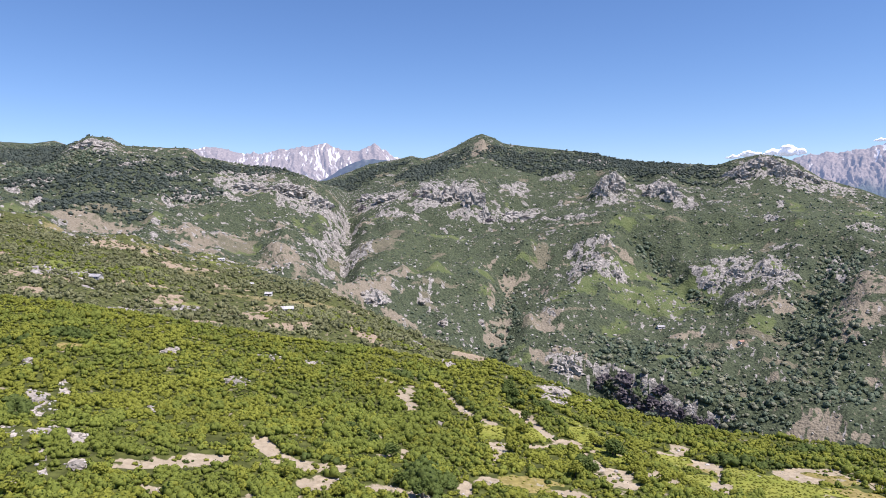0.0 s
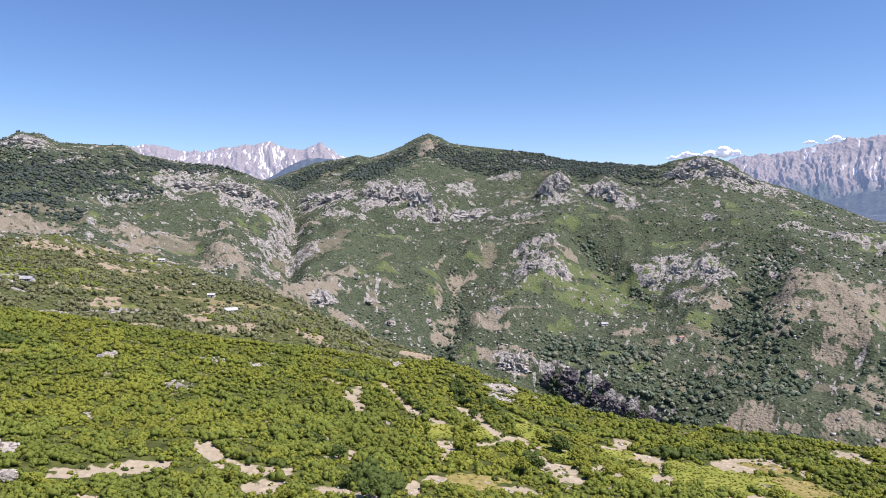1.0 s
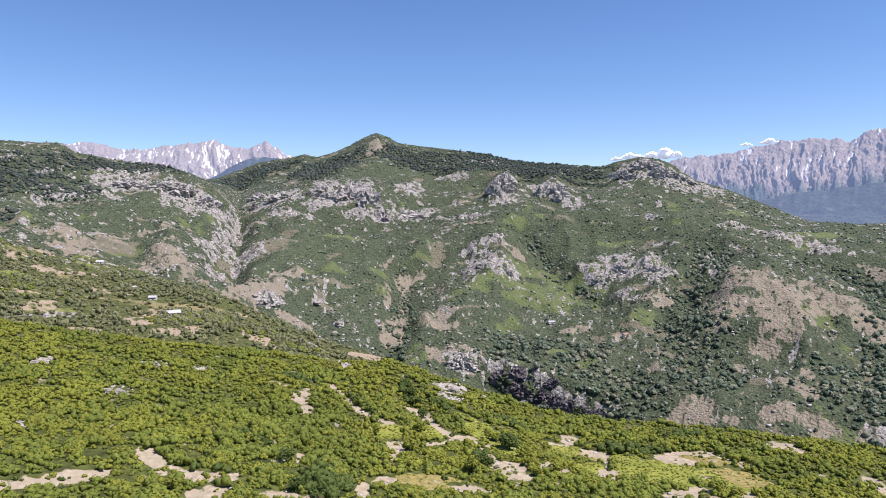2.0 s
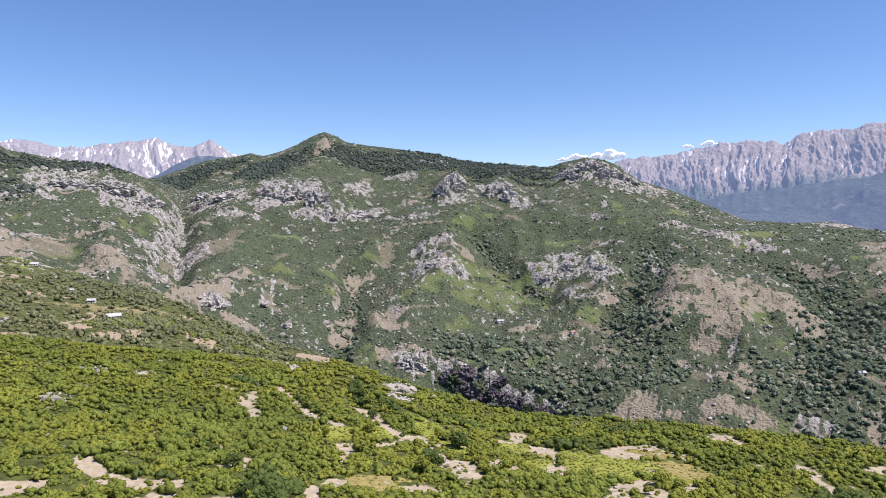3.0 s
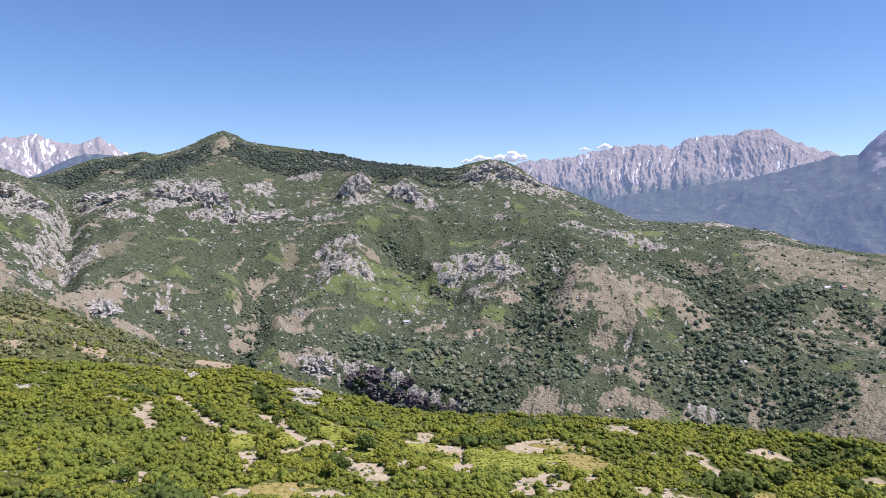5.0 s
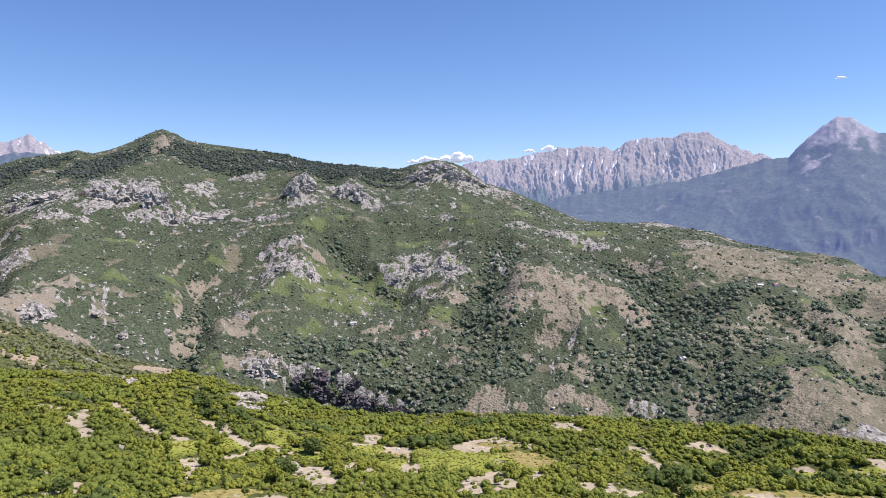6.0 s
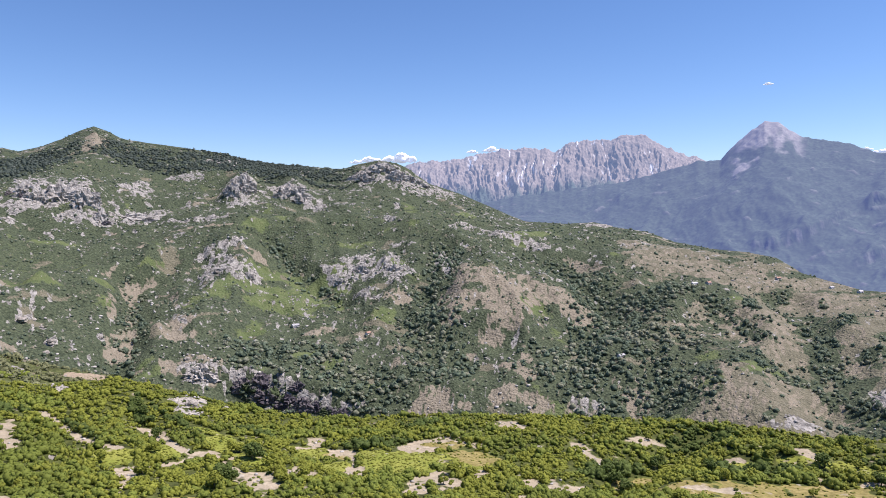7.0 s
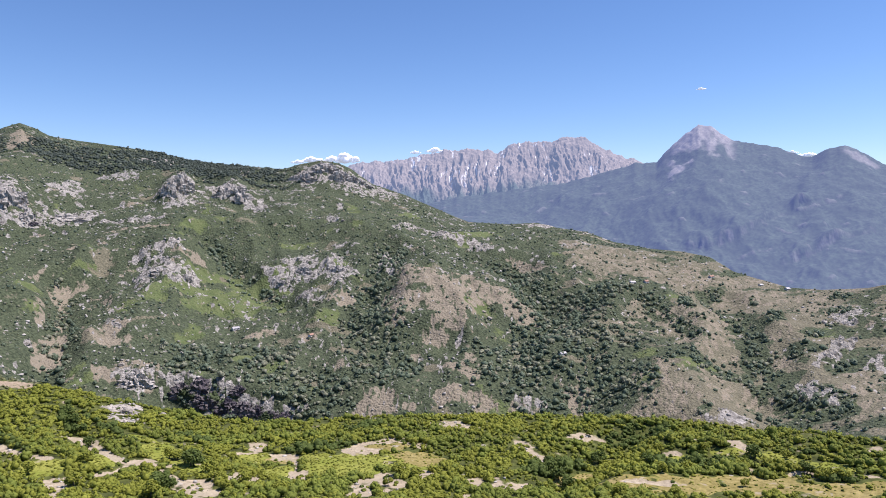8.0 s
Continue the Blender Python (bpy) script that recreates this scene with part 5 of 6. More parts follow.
tagged(bushes("bench_oak_scrub", ox, oy, rng.uniform(1.0, 2.4, len(ox)), 0.9, FRESH, 1, 12, seed=10),
       "yellow-green oak scrub on the slope below the fields", "shrubs", kind="stuff")
bx, by = np.concatenate([x[bench], bx[near_bench][:7000]]), np.concatenate([y[bench], by[near_bench][:7000]])
clump = fbm(bx, by, 38, 103, 3) + 0.3 * rng.uniform(-1, 1, len(bx)) > -0.3
bx, by = bx[clump], by[clump]
tagged(bushes("bench_woods", bx, by, (1.0 + 3.2 * rng.uniform(0, 1, len(bx)) ** 2.2) * (1 + 0.4 * fbm(bx, by, 30, 104, 2)), 1.1, HEDGE, 2, 10, seed=8, leaf=(0.2, 0.36)),
       "olive green hedges and trees between small fields on a bench", "woods", kind="stuff")


def stones(name, label, x, y, size, seed):
    """Loose pale stones, one mesh."""
    g = np.random.default_rng(seed)
    z, _ = ground_at(x, y)
    v0 = ICO_V[None] * g.uniform(0.6, 1.2, (len(x), len(ICO_V), 1)) * g.uniform(0.7, 1.4, (len(x), 1, 3))
    v = v0 * size[:, None, None] * (1, 1, 0.7) + np.stack([x, y, z + size * 0.2], -1)[:, None, :]
    t = ICO_F[None] + (np.arange(len(x)) * len(ICO_V))[:, None, None]
    me = fast_mesh(name, v.reshape(-1, 3), None, t.reshape(-1, 3))
    me.materials.append(LOOSE)
    return tagged(new(name, me), label, "stones", kind="stuff")


lm, ln, ll, lb = material("loose_limestone", 0.9)
geo = ln.new("ShaderNodeNewGeometry")
ll.new(blend(ln, ll, geo.outputs["Random Per Island"], (0.28, 0.27, 0.245), (0.46, 0.445, 0.41)), lb.inputs["Base Color"])
LOOSE = lm
x, y = scatter(70000, 600, 2000, -35, 69)
_, zone = ground_at(x, y)
chance = step01(-0.1, 0.45, fbm(x, y, 90, 101, 4)) * 0.5 + 0.5 * step01(0.25, 0.6, cover_at(x, y, ROCK))
keep = (zone > 5.5) & (zone < 9.8) & (rng.uniform(0, 1, len(x)) < chance * (1 - 0.9 * cover_at(x, y, WOODED)) * (1 - 0.85 * step01(34, 44, np.degrees(np.arctan2(x, y)))))
x, y = x[keep][:8000], y[keep][:8000]
stones("scattered_stones", "small pale limestone blocks strewn over the far slopes", x, y, 0.6 + 2.2 * rng.uniform(0, 1, len(x)) ** 3, 14)
x, y = scatter(40000, 180, 430, -35, 69)
_, zone = ground_at(x, y)
keep = (zone < 3.3) & (rng.uniform(0, 1, len(x)) < np.maximum(step01(0.3, 0.7, cover_at(x, y, ROCK)), 0.12 * cover_at(x, y, SOIL)))
x, y = x[keep][:4000], y[keep][:4000]
stones("near_stones", "grey and white stones lying on scree and bare soil", x, y, 0.15 + 0.7 * rng.uniform(0, 1, len(x)) ** 3, 15)


# ---- single things ----
def part(name, bm, mat, parent, label=""):
    me = bpy.data.meshes.new(name)
    bm.to_mesh(me)
    bm.free()
    me.materials.append(mat)
    ob = new(name, me)
    ob.parent = parent
    return tagged(ob, label)


def box(bm, cx, cy, cz, sx, sy, sz):
    bmesh.ops.create_cube(bm, size=1.0, matrix=Matrix.LocRotScale((cx, cy, cz), None, (sx, sy, sz)))


def plain(name, dark, light, scale, rough=0.9):
    m, n, links, bsdf = material(name, rough)
    c = blend(n, links, grain(n, links, scale), dark, light)
    c = blend(n, links, grain(n, links, scale * 0.13), c, tuple(0.7 * v for v in dark))
    links.new(c, bsdf.inputs["Base Color"])
    bump(n, links, grain(n, links, scale * 2), bsdf, 0.6, 0.3 / scale)
    return m


PLASTER = plain("white_plaster", (0.62, 0.60, 0.56), (0.80, 0.79, 0.76), 0.8)
TILE = plain("red_roof_tiles", (0.36, 0.22, 0.17), (0.50, 0.33, 0.26), 1.5)
TIN = plain("grey_sheet_roof", (0.42, 0.42, 0.43), (0.62, 0.62, 0.62), 0.7, 0.5)
TIMBER = plain("dark_timber", (0.05, 0.035, 0.025), (0.09, 0.06, 0.04), 3.0)
BARK = plain("bark", (0.06, 0.05, 0.04), (0.13, 0.11, 0.09), 4.0)
STONE = plain("pale_limestone", (0.27, 0.25, 0.215), (0.50, 0.465, 0.41), 0.6)
GLASS = plain("window_glass", (0.02, 0.025, 0.03), (0.04, 0.05, 0.06), 2.0, 0.15)

fm, fn, fl, fb = material("crag_limestone", 0.95)
stone_tone = blend(fn, fl, grain(fn, fl, 0.35), (0.26, 0.25, 0.228), (0.47, 0.45, 0.415))
stone_tone = blend(fn, fl, streaks(fn, fl, 0.12, 0.25, 0.5, 0.64), stone_tone, (0.205, 0.19, 0.175))
stone_tone = blend(fn, fl, grain(fn, fl, 0.05, 6.0, 0.6, 0.7), stone_tone, (0.075, 0.10, 0.05))
fl.new(stone_tone, fb.inputs["Base Color"])
bump(fn, fl, streaks(fn, fl, 0.3, 0.4, 0.2, 0.8), fb, 1.0, 2.5)
FACE = fm
# purple-grey rock colour, darkened to carry shade
DARK_FACE, fn, fl, fb = material("shade_dark_rock", 0.95)
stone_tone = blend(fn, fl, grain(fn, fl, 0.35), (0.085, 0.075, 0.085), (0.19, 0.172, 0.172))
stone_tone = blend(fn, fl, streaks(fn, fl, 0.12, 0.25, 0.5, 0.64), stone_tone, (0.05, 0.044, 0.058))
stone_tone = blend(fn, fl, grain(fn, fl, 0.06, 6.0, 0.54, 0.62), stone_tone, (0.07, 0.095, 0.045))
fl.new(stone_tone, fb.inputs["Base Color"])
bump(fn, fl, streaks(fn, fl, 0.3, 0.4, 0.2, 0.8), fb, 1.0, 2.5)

HOUSES = [
    (-123.7, 538.8, 9, 6, 20),
    (-274.5, 541.1, 9, 6, -10),
    (297.9, 944.8, 10, 6, 10),
    (371.3, 856.9, 8, 5, 30),
    (-156.4, 610.4, 6, 4.5, 0),
    (-194.6, 689.7, 5, 4, 40),
    (835, 706.1, 12, 5, 5),
    (864, 704.1, 8, 6, 5),
    (1041.9, 711.1, 8, 6, -10),
    (1075.2, 596.3, 9, 6, 0),
    (583.6, 598.6, 9, 5, 5),
    (1069.1, 637.5, 8, 5, 0),
    (-285.6, 881.4, 8, 5, 15),
]
BOULDERS = [
    (-30.6, 943.9, 7, 0),
    (-19.1, 952.8, 4, 0),
    (-1.9, 877.4, 6, 0),
    (-6.9, 859.5, 4, 0),
    (50.7, 943.3, 4, 0),
    (598, 772, 4, 0),
    (595.9, 756.4, 5, 0),
    (446, 708.7, 3, 0),
    (-103.2, 871.6, 5, 0),
    (-11.1, 932.7, 3, 0),
    (599.2, 1219.9, 5, 0),
    (136.8, 851.2, 4, 0),
]
SLABS = [
    (-88.6, 289.5, 3.4, 0),
    (-91.6, 289.5, 2.4, 0),
    (-127.2, 318.4, 2.2, 0),
    (-84.7, 338.9, 2.4, 0),
    (-88.3, 340.1, 1.8, 0),
    (-63.3, 343.8, 2.2, 0),
    (-164.4, 269.3, 2.2, 0),
    (3.7, 373.3, 2.4, 0),
    (-116.4, 207.7, 2.6, 0),
    (-103.1, 189, 3, 0),
    (56.6, 342.8, 3.2, 0),
    (72, 341.6, 2.6, 0),
    (-138.6, 230.9, 2.2, 0),
]
TREES_WEST = [
    (-6.9, 199.7, 6, 1),
    (-13.5, 206.8, 5, 1),
    (-18.5, 231.9, 6, 1),
    (24.7, 249.9, 5, 0),
    (65.8, 262.1, 7, 1),
    (48.7, 240, 6, 1),
    (44.3, 229.5, 6.5, 0),
    (62.5, 272.4, 4.5, 0),
    (-39.8, 331.8, 5, 0),
    (13.2, 267.3, 5, 0),
    (31.4, 271.3, 5.5, 0),
    (33, 330.7, 6, 1),
    (34.3, 319.8, 6, 1),
    (35.8, 303.2, 5, 1),
    (32.2, 339.1, 6, 1),
    (-48.9, 205.4, 4, 0),
    (-107.1, 166.6, 6, 0),
    (-95.1, 185.4, 5, 0),
    (-25.2, 241.6, 5, 1),
    (-30.3, 195, 4, 0),
]
TREES_EAST = [
    (64.4, 260.7, 7, 1),
    (59.4, 271.9, 5.5, 0),
    (68.2, 250.7, 6, 0),
    (224.2, 240.4, 4, 1),
    (215.7, 199.5, 6.5, 1),
    (185.9, 192.8, 6, 1),
    (183, 185, 6, 1),
    (187.4, 199.3, 5.5, 1),
    (248.3, 149, 6, 1),
    (237.1, 147.1, 4.5, 0),
    (246.5, 127.9, 5.5, 1),
    (255.6, 140.7, 4, 0),
    (221.7, 136.6, 3, 0),
    (212.2, 164.3, 4.5, 0),
    (178, 154.9, 5, 0),
    (193.5, 144.9, 4, 0),
    (244.9, 114, 4.5, 0),
    (127.5, 216.9, 5, 0),
]
TREES_MORE = [
    (131.4, 209.3, 5, 0),
    (97.2, 227.9, 3, 0),
    (82.2, 217.4, 5, 0),
    (75.3, 233.4, 5.5, 0),
    (116.9, 205.5, 3.5, 0),
    (243.2, 119.7, 5, 0),
    (246.3, 118.4, 4.5, 0),
    (216.2, 174.1, 5, 1),
    (221.1, 159.7, 5, 0),
    (240.8, 166.1, 4, 0),
    (245.7, 163.1, 4, 0),
    (230, 179.6, 4, 0),
    (245.1, 142.4, 4, 0),
    (222.1, 223.2, 3, 0),
    (231.8, 220.3, 3, 0),
    (68.2, 230.6, 4, 0),
    (67.4, 241.1, 4, 0),
    (51.7, 237.8, 5, 1),
]
CRAG_TOWERS = [
    (380, 1549, 23.4, 35.2),
    (341, 1504, 17.6, 20.4),
    (468, 1529, 31.3, 24.7),
    (487, 1471, 20.2, 17.1),
    (721, 1582, 36.9, 24.9),
    (744, 1535, 30.6, 20.7),
    (668, 1561, 25, 16.8),
    (20, 1515, 42.1, 31.7),
    (62, 1472, 26.5, 32.5),
    (87, 1444, 16.5, 20.7),
    (-17, 1516, 29.7, 28.4),
    (-119, 1559, 33.2, 13.8),
    (145, 1465, 40.8, 14.6),
    (238, 1117, 13.9, 8.6),
]
CRAG_KNOB = [
    (690, 1593, 18.5, 14.8),
    (717, 1588, 20.0, 16.0),
    (742, 1581, 22.9, 18.3),
    (757, 1552, 21.2, 14.8),
    (776, 1520, 22.4, 13.4),
    (652, 1587, 14.0, 9.8),
    (799, 1499, 16.7, 8.3),
    (360, 1525, 25.7, 25.7),
    (463, 1517, 26.0, 20.8),
    (488, 1499, 18.1, 14.5),
    (-33, 1539, 27.7, 27.7),
    (17, 1519, 29.8, 26.9),
    (66, 1484, 24.3, 21.9),
    (-180, 1623, 21.4, 15.0),
]
CRAG_FACES = [
    (270, 1097, 10.3, 10.0),
    (416, 1071, 9.3, 8.6),
    (456, 1079, 14.3, 13.6),
    (493, 1027, 15.0, 13.2),
    (-327, 1419, 47.6, 17.7),
    (-259, 1420, 30.6, 20.7),
    (-413, 1435, 34.1, 14.8),
    (-742, 1468, 34.9, 18.1),
    (145, 816, 17.6, 14.6),
    (-87, 865, 14.2, 13.4),
]
# truly purple rock, its shade in the gorge painted in as well
PURPLE_CRAGS = [
    (192, 804, 13.5, 11.5),
    (210, 796, 16.2, 13.8),
    (218, 779, 14.6, 12.4),
    (230, 765, 13.1, 11.1),
    (244, 768, 10.6, 9.0),
    (245, 753, 13.0, 11.0),
    (257, 745, 9.7, 8.2),
    (268, 735, 10.9, 9.3),
    (282, 726, 10.8, 9.2),
    (204, 787, 11.3, 9.6),
]
# dark-coloured crags put where the cliff band has shaded hollows
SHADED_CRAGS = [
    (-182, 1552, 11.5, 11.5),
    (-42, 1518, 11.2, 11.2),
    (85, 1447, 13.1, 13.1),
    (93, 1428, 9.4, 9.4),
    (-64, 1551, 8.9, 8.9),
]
CLOUDS = [
    (2142, 4351, 447, 158),
    (1967, 4433, 448, 103),
    (4290, 2262, 424, 85),
    (4249, 2338, 452, 40),
    (3962, 2797, 885, 36),
    (2582, 4106, 507, 48),
    (2698, 4031, 515, 79),
    (1864, 4477, 438, 55),
]


def stand(x, y):
    return float(ground_at(x, y)[0][0])


def house(x, y, length, depth, turn, roof_mat, label):
    """A small gabled house with door and windows."""
    high, rise = 0.3 * depth + 0.9, 0.3 * depth
    top = tagged(new("house"), label, "house", "mountain houses")
    top.matrix_world = pose(x, y, stand(x, y) - 0.5, 0, 0, turn)
    bm = bmesh.new()
    box(bm, 0, 0, high / 2, length, depth, high)
    for s in (-1, 1):
        a = [bm.verts.new((s * (length / 2 - 0.12 * k), yy, zz)) for k in (0, 1) for yy, zz in
             ((-depth / 2, high), (depth / 2, high), (0, high + rise))]
        for f in ((0, 1, 2), (5, 4, 3), (0, 3, 4, 1), (1, 4, 5, 2), (2, 5, 3, 0)):
            bm.faces.new([a[i] for i in f])
    bmesh.ops.recalc_face_normals(bm, faces=bm.faces)
    wall = part("wall", bm, PLASTER, top)
    pitch = math.atan2(rise, depth / 2)
    slab = math.hypot(rise, depth / 2) + 0.5
    for s in (-1, 1):
        bm = bmesh.new()
        m = pose(0, s * depth / 4, high + rise / 2 + 0.14, -s * math.degrees(pitch), 0, 0)
        bmesh.ops.create_cube(bm, size=1.0, matrix=m @ Matrix.Diagonal((length + 0.9, slab, 0.18, 1)))
        part("roof", bm, roof_mat, top)
    bm = bmesh.new()
    box(bm, length * 0.08, -depth / 2 - 0.03, 1.25, 1.0, 0.1, 2.1)
    part("door", bm, TIMBER, top)
    for k in (-0.34, -0.14, 0.3):
        for s in (-1, 1):
            bm = bmesh.new()
            box(bm, length * k, s * (depth / 2 + 0.02), 1.9, 1.1, 0.08, 1.2)
            w = part("window", bm, TIMBER, top)
            bm = bmesh.new()
            box(bm, length * k, s * (depth / 2 + 0.07), 1.9, 0.9, 0.03, 1.0)
            part("pane", bm, GLASS, w)
    return top


for i, (x, y, length, depth, turn) in enumerate(HOUSES):
    red = i in (3, 7, 8)
    house(x, y, length, depth, turn, TILE if red else TIN,
          "white plastered house with a red tiled gable roof among trees" if red else "white plastered mountain house with a pale grey gable roof")


def boulder(name, x, y, size, seed, label, group):
    g = random.Random(seed)
    bm = bmesh.new()
    bmesh.ops.create_icosphere(bm, subdivisions=3, radius=1.0)
    off = Vector((g.uniform(0, 99), g.uniform(0, 99), g.uniform(0, 99)))
    for v in bm.verts:
        k = 0.75 + 0.35 * noise.noise(v.co * 1.1 + off) + 0.16 * noise.noise(v.co * 3 + off) - 0.12 * abs(noise.noise(v.co * 2 - off))
        v.co = Vector((v.co.x * k * 1.2, v.co.y * k, max(v.co.z * k * 0.75, -0.3)))
    me = bpy.data.meshes.new(name)
    bm.to_mesh(me)
    bm.free()
    me.materials.append(STONE)
    ob = tagged(new(name, me), label, "rock", group)
    ob.matrix_world = pose(x, y, stand(x, y) + size * 0.1, 0, 0, g.uniform(0, 360)) @ Matrix.Scale(size, 4)


for i, (x, y, size, _) in enumerate(BOULDERS):
    boulder("boulder", x, y, size, i, "large pale limestone boulder lying on the scrubby far slope", "boulders on the far slope")
for i, (x, y, size, _) in enumerate(SLABS):
    boulder("rock_outcrop", x, y, size, 50 + i, "weathered white limestone outcrop among green oak scrub", "outcrops in the scrub")


def crag(x, y, half, high, seed, label, mat=FACE):
    """A rough limestone crag standing out of the slope: broken, upright faces."""
    g = np.random.default_rng(seed)
    bm = bmesh.new()
    bmesh.ops.create_icosphere(bm, subdivisions=4 if half < 45 else 5, radius=1.0)
    v = np.array([p.co[:] for p in bm.verts])
    off = g.uniform(0, 500, 2)
    p, q = v[:, 0] * half + off[0], v[:, 1] * half * 0.7 + off[1]
    up = v[:, 2] * high
    cut = ridged(p + 0.25 * up, q + 0.5 * up, half * 0.55, seed, 4)
    lump = fbm(p + 0.7 * up, q - 0.5 * up, half * 0.9, seed + 5, 3)
    chip = ridged(p + 0.4 * up, q + 0.8 * up, half * 0.22, seed + 9, 3)
    k = 0.8 + 0.8 * (cut - 0.5) + 0.4 * lump + 0.75 * (chip - 0.5)
    for i, vert in enumerate(bm.verts):
        vert.co = Vector((v[i, 0] * half * k[i], v[i, 1] * half * 0.45 * k[i], max(up[i] * (0.35 + 0.6 * k[i]) * (1.15 - 0.45 * abs(v[i, 0])), -0.6 * high)))
    me = bpy.data.meshes.new("crag")
    bm.to_mesh(me)
    bm.free()
    me.materials.append(mat)
    ob = tagged(new("crag", me), label, "crag", "crags of the far slope")
    ob.matrix_world = pose(x, y, stand(x, y) - high * 0.22, 0, 0, -math.degrees(math.atan2(x, y)) + g.uniform(-25, 25))


for i, (x, y, half, high) in enumerate(CRAG_TOWERS):
    crag(x, y, half, high, 300 + i, "grey limestone crag with broken upright faces above scrub")
for i, (x, y, half, high) in enumerate(CRAG_FACES):
    crag(x, y, half, high, 340 + i, "weathered pale rock face standing out of the wooded slope")
for i, (x, y, half, high) in enumerate(CRAG_KNOB):
    crag(x, y, half, high, 420 + i, "pale jagged limestone crag on the bare rocky knoll")
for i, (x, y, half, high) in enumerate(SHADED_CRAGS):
    crag(x, y, half, high, 460 + i, "rock buttress coloured dark violet to stand for shade in the cliff band", DARK_FACE)
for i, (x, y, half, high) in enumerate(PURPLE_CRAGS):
    crag(x, y, half, high, 380 + i, "purple-grey broken rock cliff above the gorge, darkened for its shade", DARK_FACE)


def tree_source(seed, mat, label):
    """A tree of unit height: tapered trunk, limbs and a crown of leaf clumps."""
    g = random.Random(seed)
    top = tagged(new("tree"), label, "tree", "trees on the near shelf")
    bm = bmesh.new()
    bmesh.ops.create_cone(bm, cap_ends=True, segments=8, radius1=0.035, radius2=0.014, depth=0.6, matrix=pose(0, 0, 0.27))
    part("trunk", bm, BARK, top)
    for k in range(5):
        a, up = k * 1.257 + g.uniform(-0.3, 0.3), g.uniform(0.22, 0.42)
        bm = bmesh.new()
        tip = Vector((math.cos(a) * 0.26, math.sin(a) * 0.26, up + 0.26))
        foot = Vector((0, 0, up))
        turn = (tip - foot).to_track_quat("Z", "Y").to_matrix().to_4x4()
        bmesh.ops.create_cone(bm, cap_ends=True, segments=6, radius1=0.014, radius2=0.005, depth=(tip - foot).length,
                              matrix=Matrix.Translation((foot + tip) / 2) @ turn)
        part("limb", bm, BARK, top)
    gg = np.random.default_rng(seed)
    lobes = [(0, 0, 0.66, 0.27)] + [(0.24 * math.cos(a), 0.24 * math.sin(a), gg.uniform(0.42, 0.7), gg.uniform(0.15, 0.22)) for a in gg.uniform(0, 6.28, 7)]
    pts, nrm = [], []
    for lx, ly, lz, lr in lobes:
        d = gg.normal(size=(70, 3))
        d /= np.linalg.norm(d, axis=1)[:, None]
        pts.append(d * lr * gg.uniform(0.75, 1.1, (70, 1)) + (lx, ly, lz))
        nrm.append(0.8 * d + (0, 0, 0.35) + 0.4 * gg.normal(size=(70, 3)))
    pts, nrm = np.concatenate(pts), np.concatenate(nrm)
    nrm /= np.linalg.norm(nrm, axis=1)[:, None]
    side = np.cross(nrm, gg.normal(size=nrm.shape))
    side /= np.linalg.norm(side, axis=1)[:, None]
    other = np.cross(nrm, side)
    s = gg.uniform(0.035, 0.065, (len(pts), 1))
    v = np.stack([pts - side * s, pts - other * s, pts + side * s, pts + other * s], 1).reshape(-1, 3)
    me = fast_mesh("crown", v, np.arange(len(v)).reshape(-1, 4))
    set_tone(me, np.full(len(v), gg.uniform(0.2, 0.7)))
    me.materials.append(mat)
    crown = new("crown", me)
    crown.parent = top
    return top


SOURCES = {}
for i, (x, y, high, dark) in enumerate(TREES_WEST + TREES_EAST + TREES_MORE):
    key = (i % 3, dark)
    m = pose(x, y, stand(x, y) - 0.2, 0, 0, (i * 73) % 360) @ Matrix.Diagonal((high * 1.25, high * 1.25, high, 1))
    if key not in SOURCES:
        SOURCES[key] = tree_source(200 + 10 * i, DEEP if dark else OAK,
                                   "dark green broad-leaved tree standing out of the scrub" if dark else "small bright green oak tree at the edge of a clearing")
        SOURCES[key].matrix_basis = m
    else:
        keep_scale = SOURCES[key].scale.copy()
        SOURCES[key].scale = (1, 1, 1)
        copy_thing(SOURCES[key], m)
        SOURCES[key].scale = keep_scale


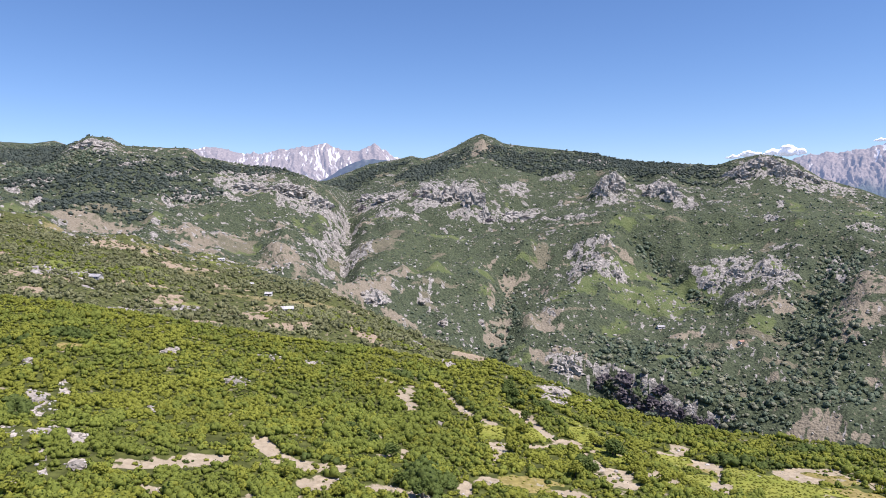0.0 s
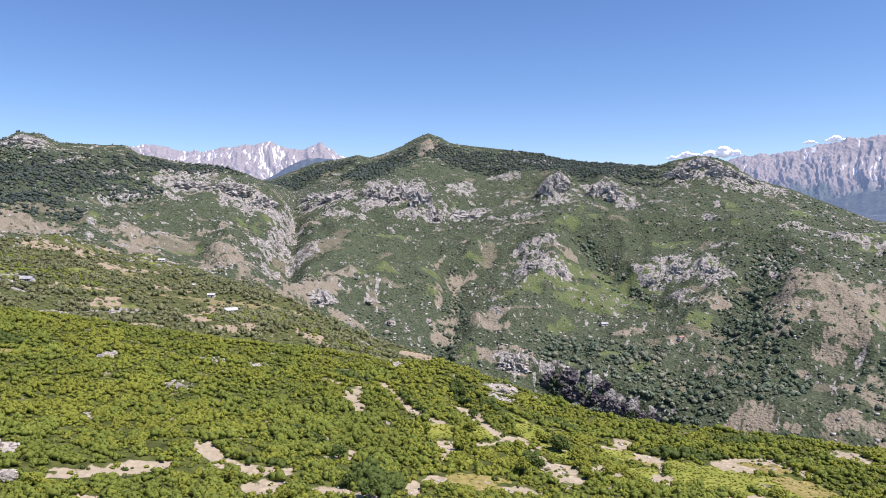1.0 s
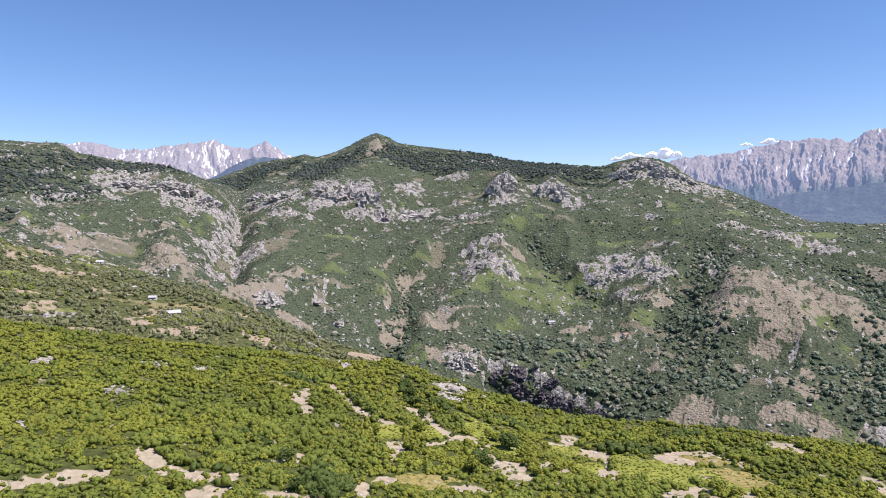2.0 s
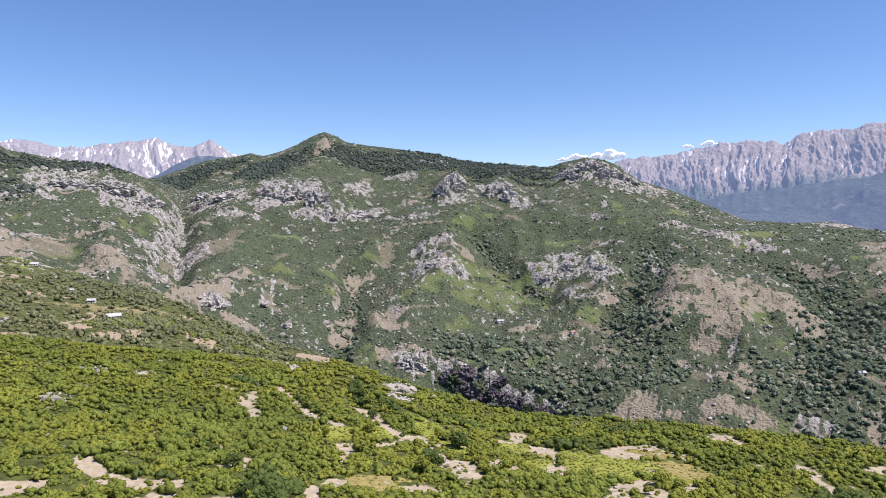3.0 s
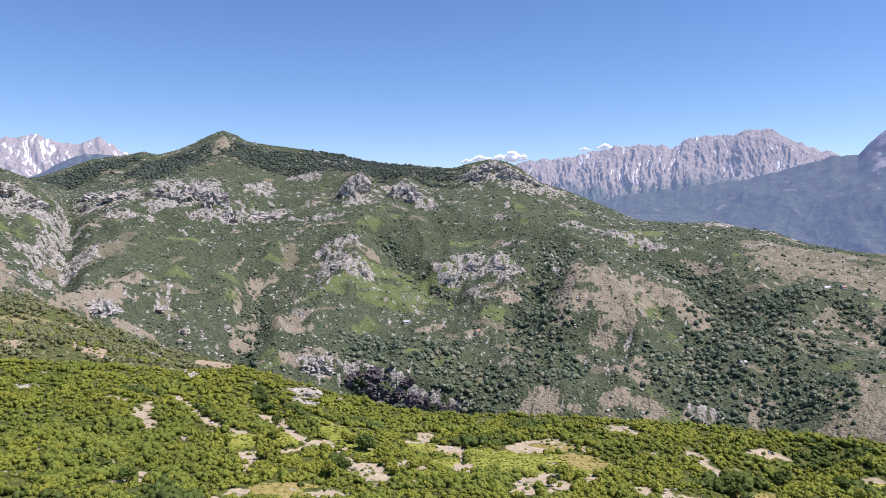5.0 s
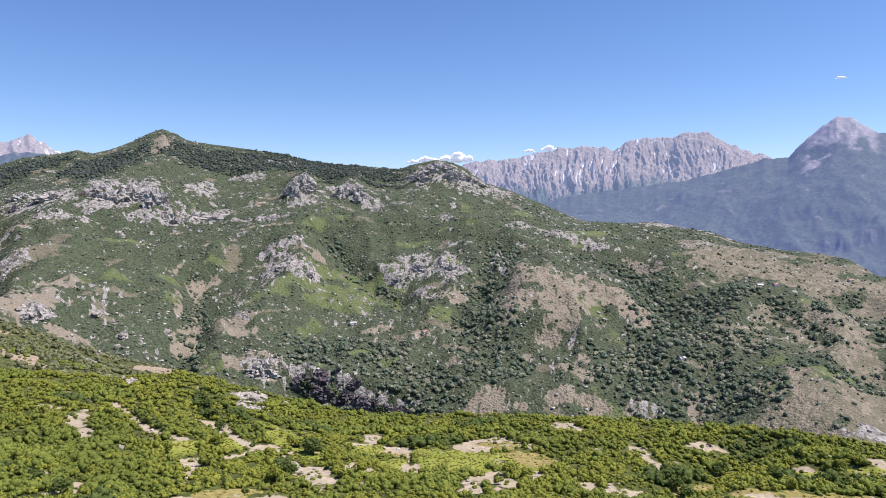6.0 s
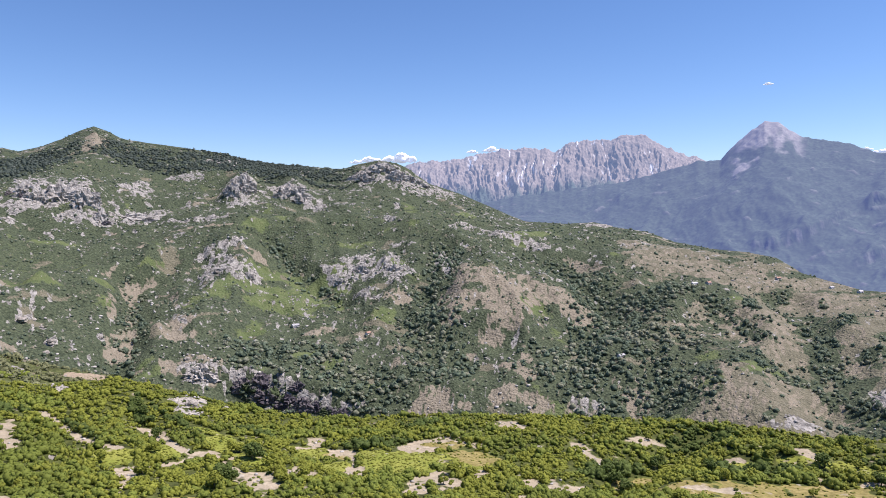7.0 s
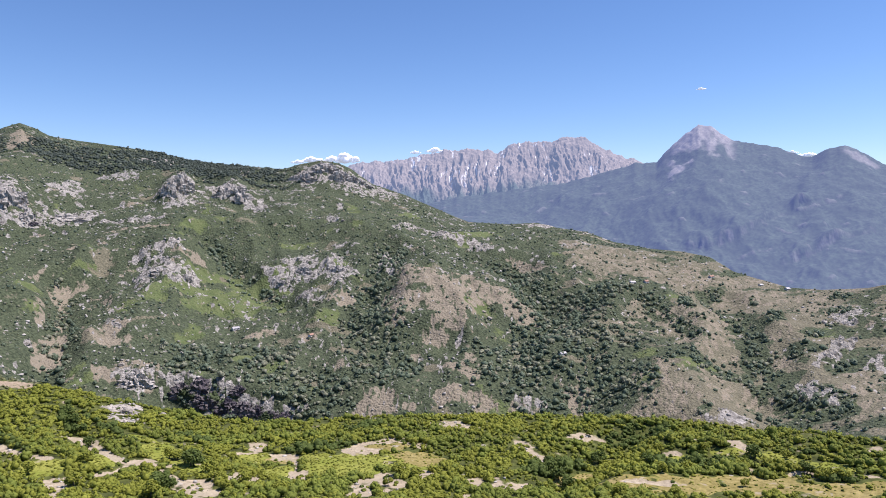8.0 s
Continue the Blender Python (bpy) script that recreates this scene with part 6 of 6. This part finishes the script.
shrub_meshes = []
for k in range(5):
    core, cf, leaf = bush_arrays(900 + k, 5, 50, (0.13, 0.24))
    me = fast_mesh("shrub", np.concatenate([core, leaf]) - (0, 0, 0.1), None,
                   np.concatenate([cf, np.arange(len(leaf)).reshape(-1, 3) + len(core)]))
    set_tone(me, np.full(len(me.vertices), 0.2 * k))
    me.materials.append((OAK, FRESH, DEEP)[k % 3])
    shrub_meshes.append(me)
g = random.Random(44)
for i, (x, y) in enumerate(list(zip(LONE_X, LONE_Y))[:300]):
    k = g.choice((0, 1, 1, 2, 2, 3, 4))
    ob = tagged(new("shrub", shrub_meshes[k]), "low dark shrub growing alone on open ground" if k == 2 else "low green shrub growing alone on open ground",
                "shrub", "shrubs on open ground")
    wide = g.uniform(0.5, 1.3)
    ob.matrix_world = pose(x, y, stand(x, y), 0, 0, g.uniform(0, 360)) @ Matrix.Diagonal((wide, wide, wide * g.uniform(0.8, 1.2), 1))


# ---- clouds ----
cm, cn, cl, cb = material("cloud", 1.0)
cb.inputs["Base Color"].default_value = (0.9, 0.9, 0.92, 1)
# faint bluish emission added to brighten the clouds
cb.inputs["Emission Color"].default_value = (0.72, 0.84, 1.0, 1)
cb.inputs["Emission Strength"].default_value = 0.22
for i, (x, y, z, wide) in enumerate(CLOUDS):
    g = random.Random(70 + i)
    bm = bmesh.new()
    for k in range(22):
        a = g.uniform(-1, 1)
        r = wide * g.uniform(0.09, 0.24) * (1.15 - abs(a) * 0.8)
        across = Vector((y, -x, 0)).normalized() * a * wide * 0.8
        m = Matrix.Translation(Vector((x, y, z)) + across + Vector((0, 0, r * 0.6 + g.uniform(-0.06, 0.14) * wide * (1 - abs(a))))) @ Matrix.Diagonal((r * 1.2, r * 1.2, r * 0.75, 1))
        bmesh.ops.create_icosphere(bm, subdivisions=3, radius=1.0, matrix=m)
    for v in bm.verts:
        v.co += Vector((1, 1, 1)) * wide * 0.07 * noise.noise(v.co / (wide * 0.1))
    me = bpy.data.meshes.new("cloud")
    bm.to_mesh(me)
    bm.free()
    smooth(me)
    me.materials.append(cm)
    tagged(new("cloud", me), "small white cumulus cloud hanging behind the mountains", "cloud", "clouds", kind="structure")
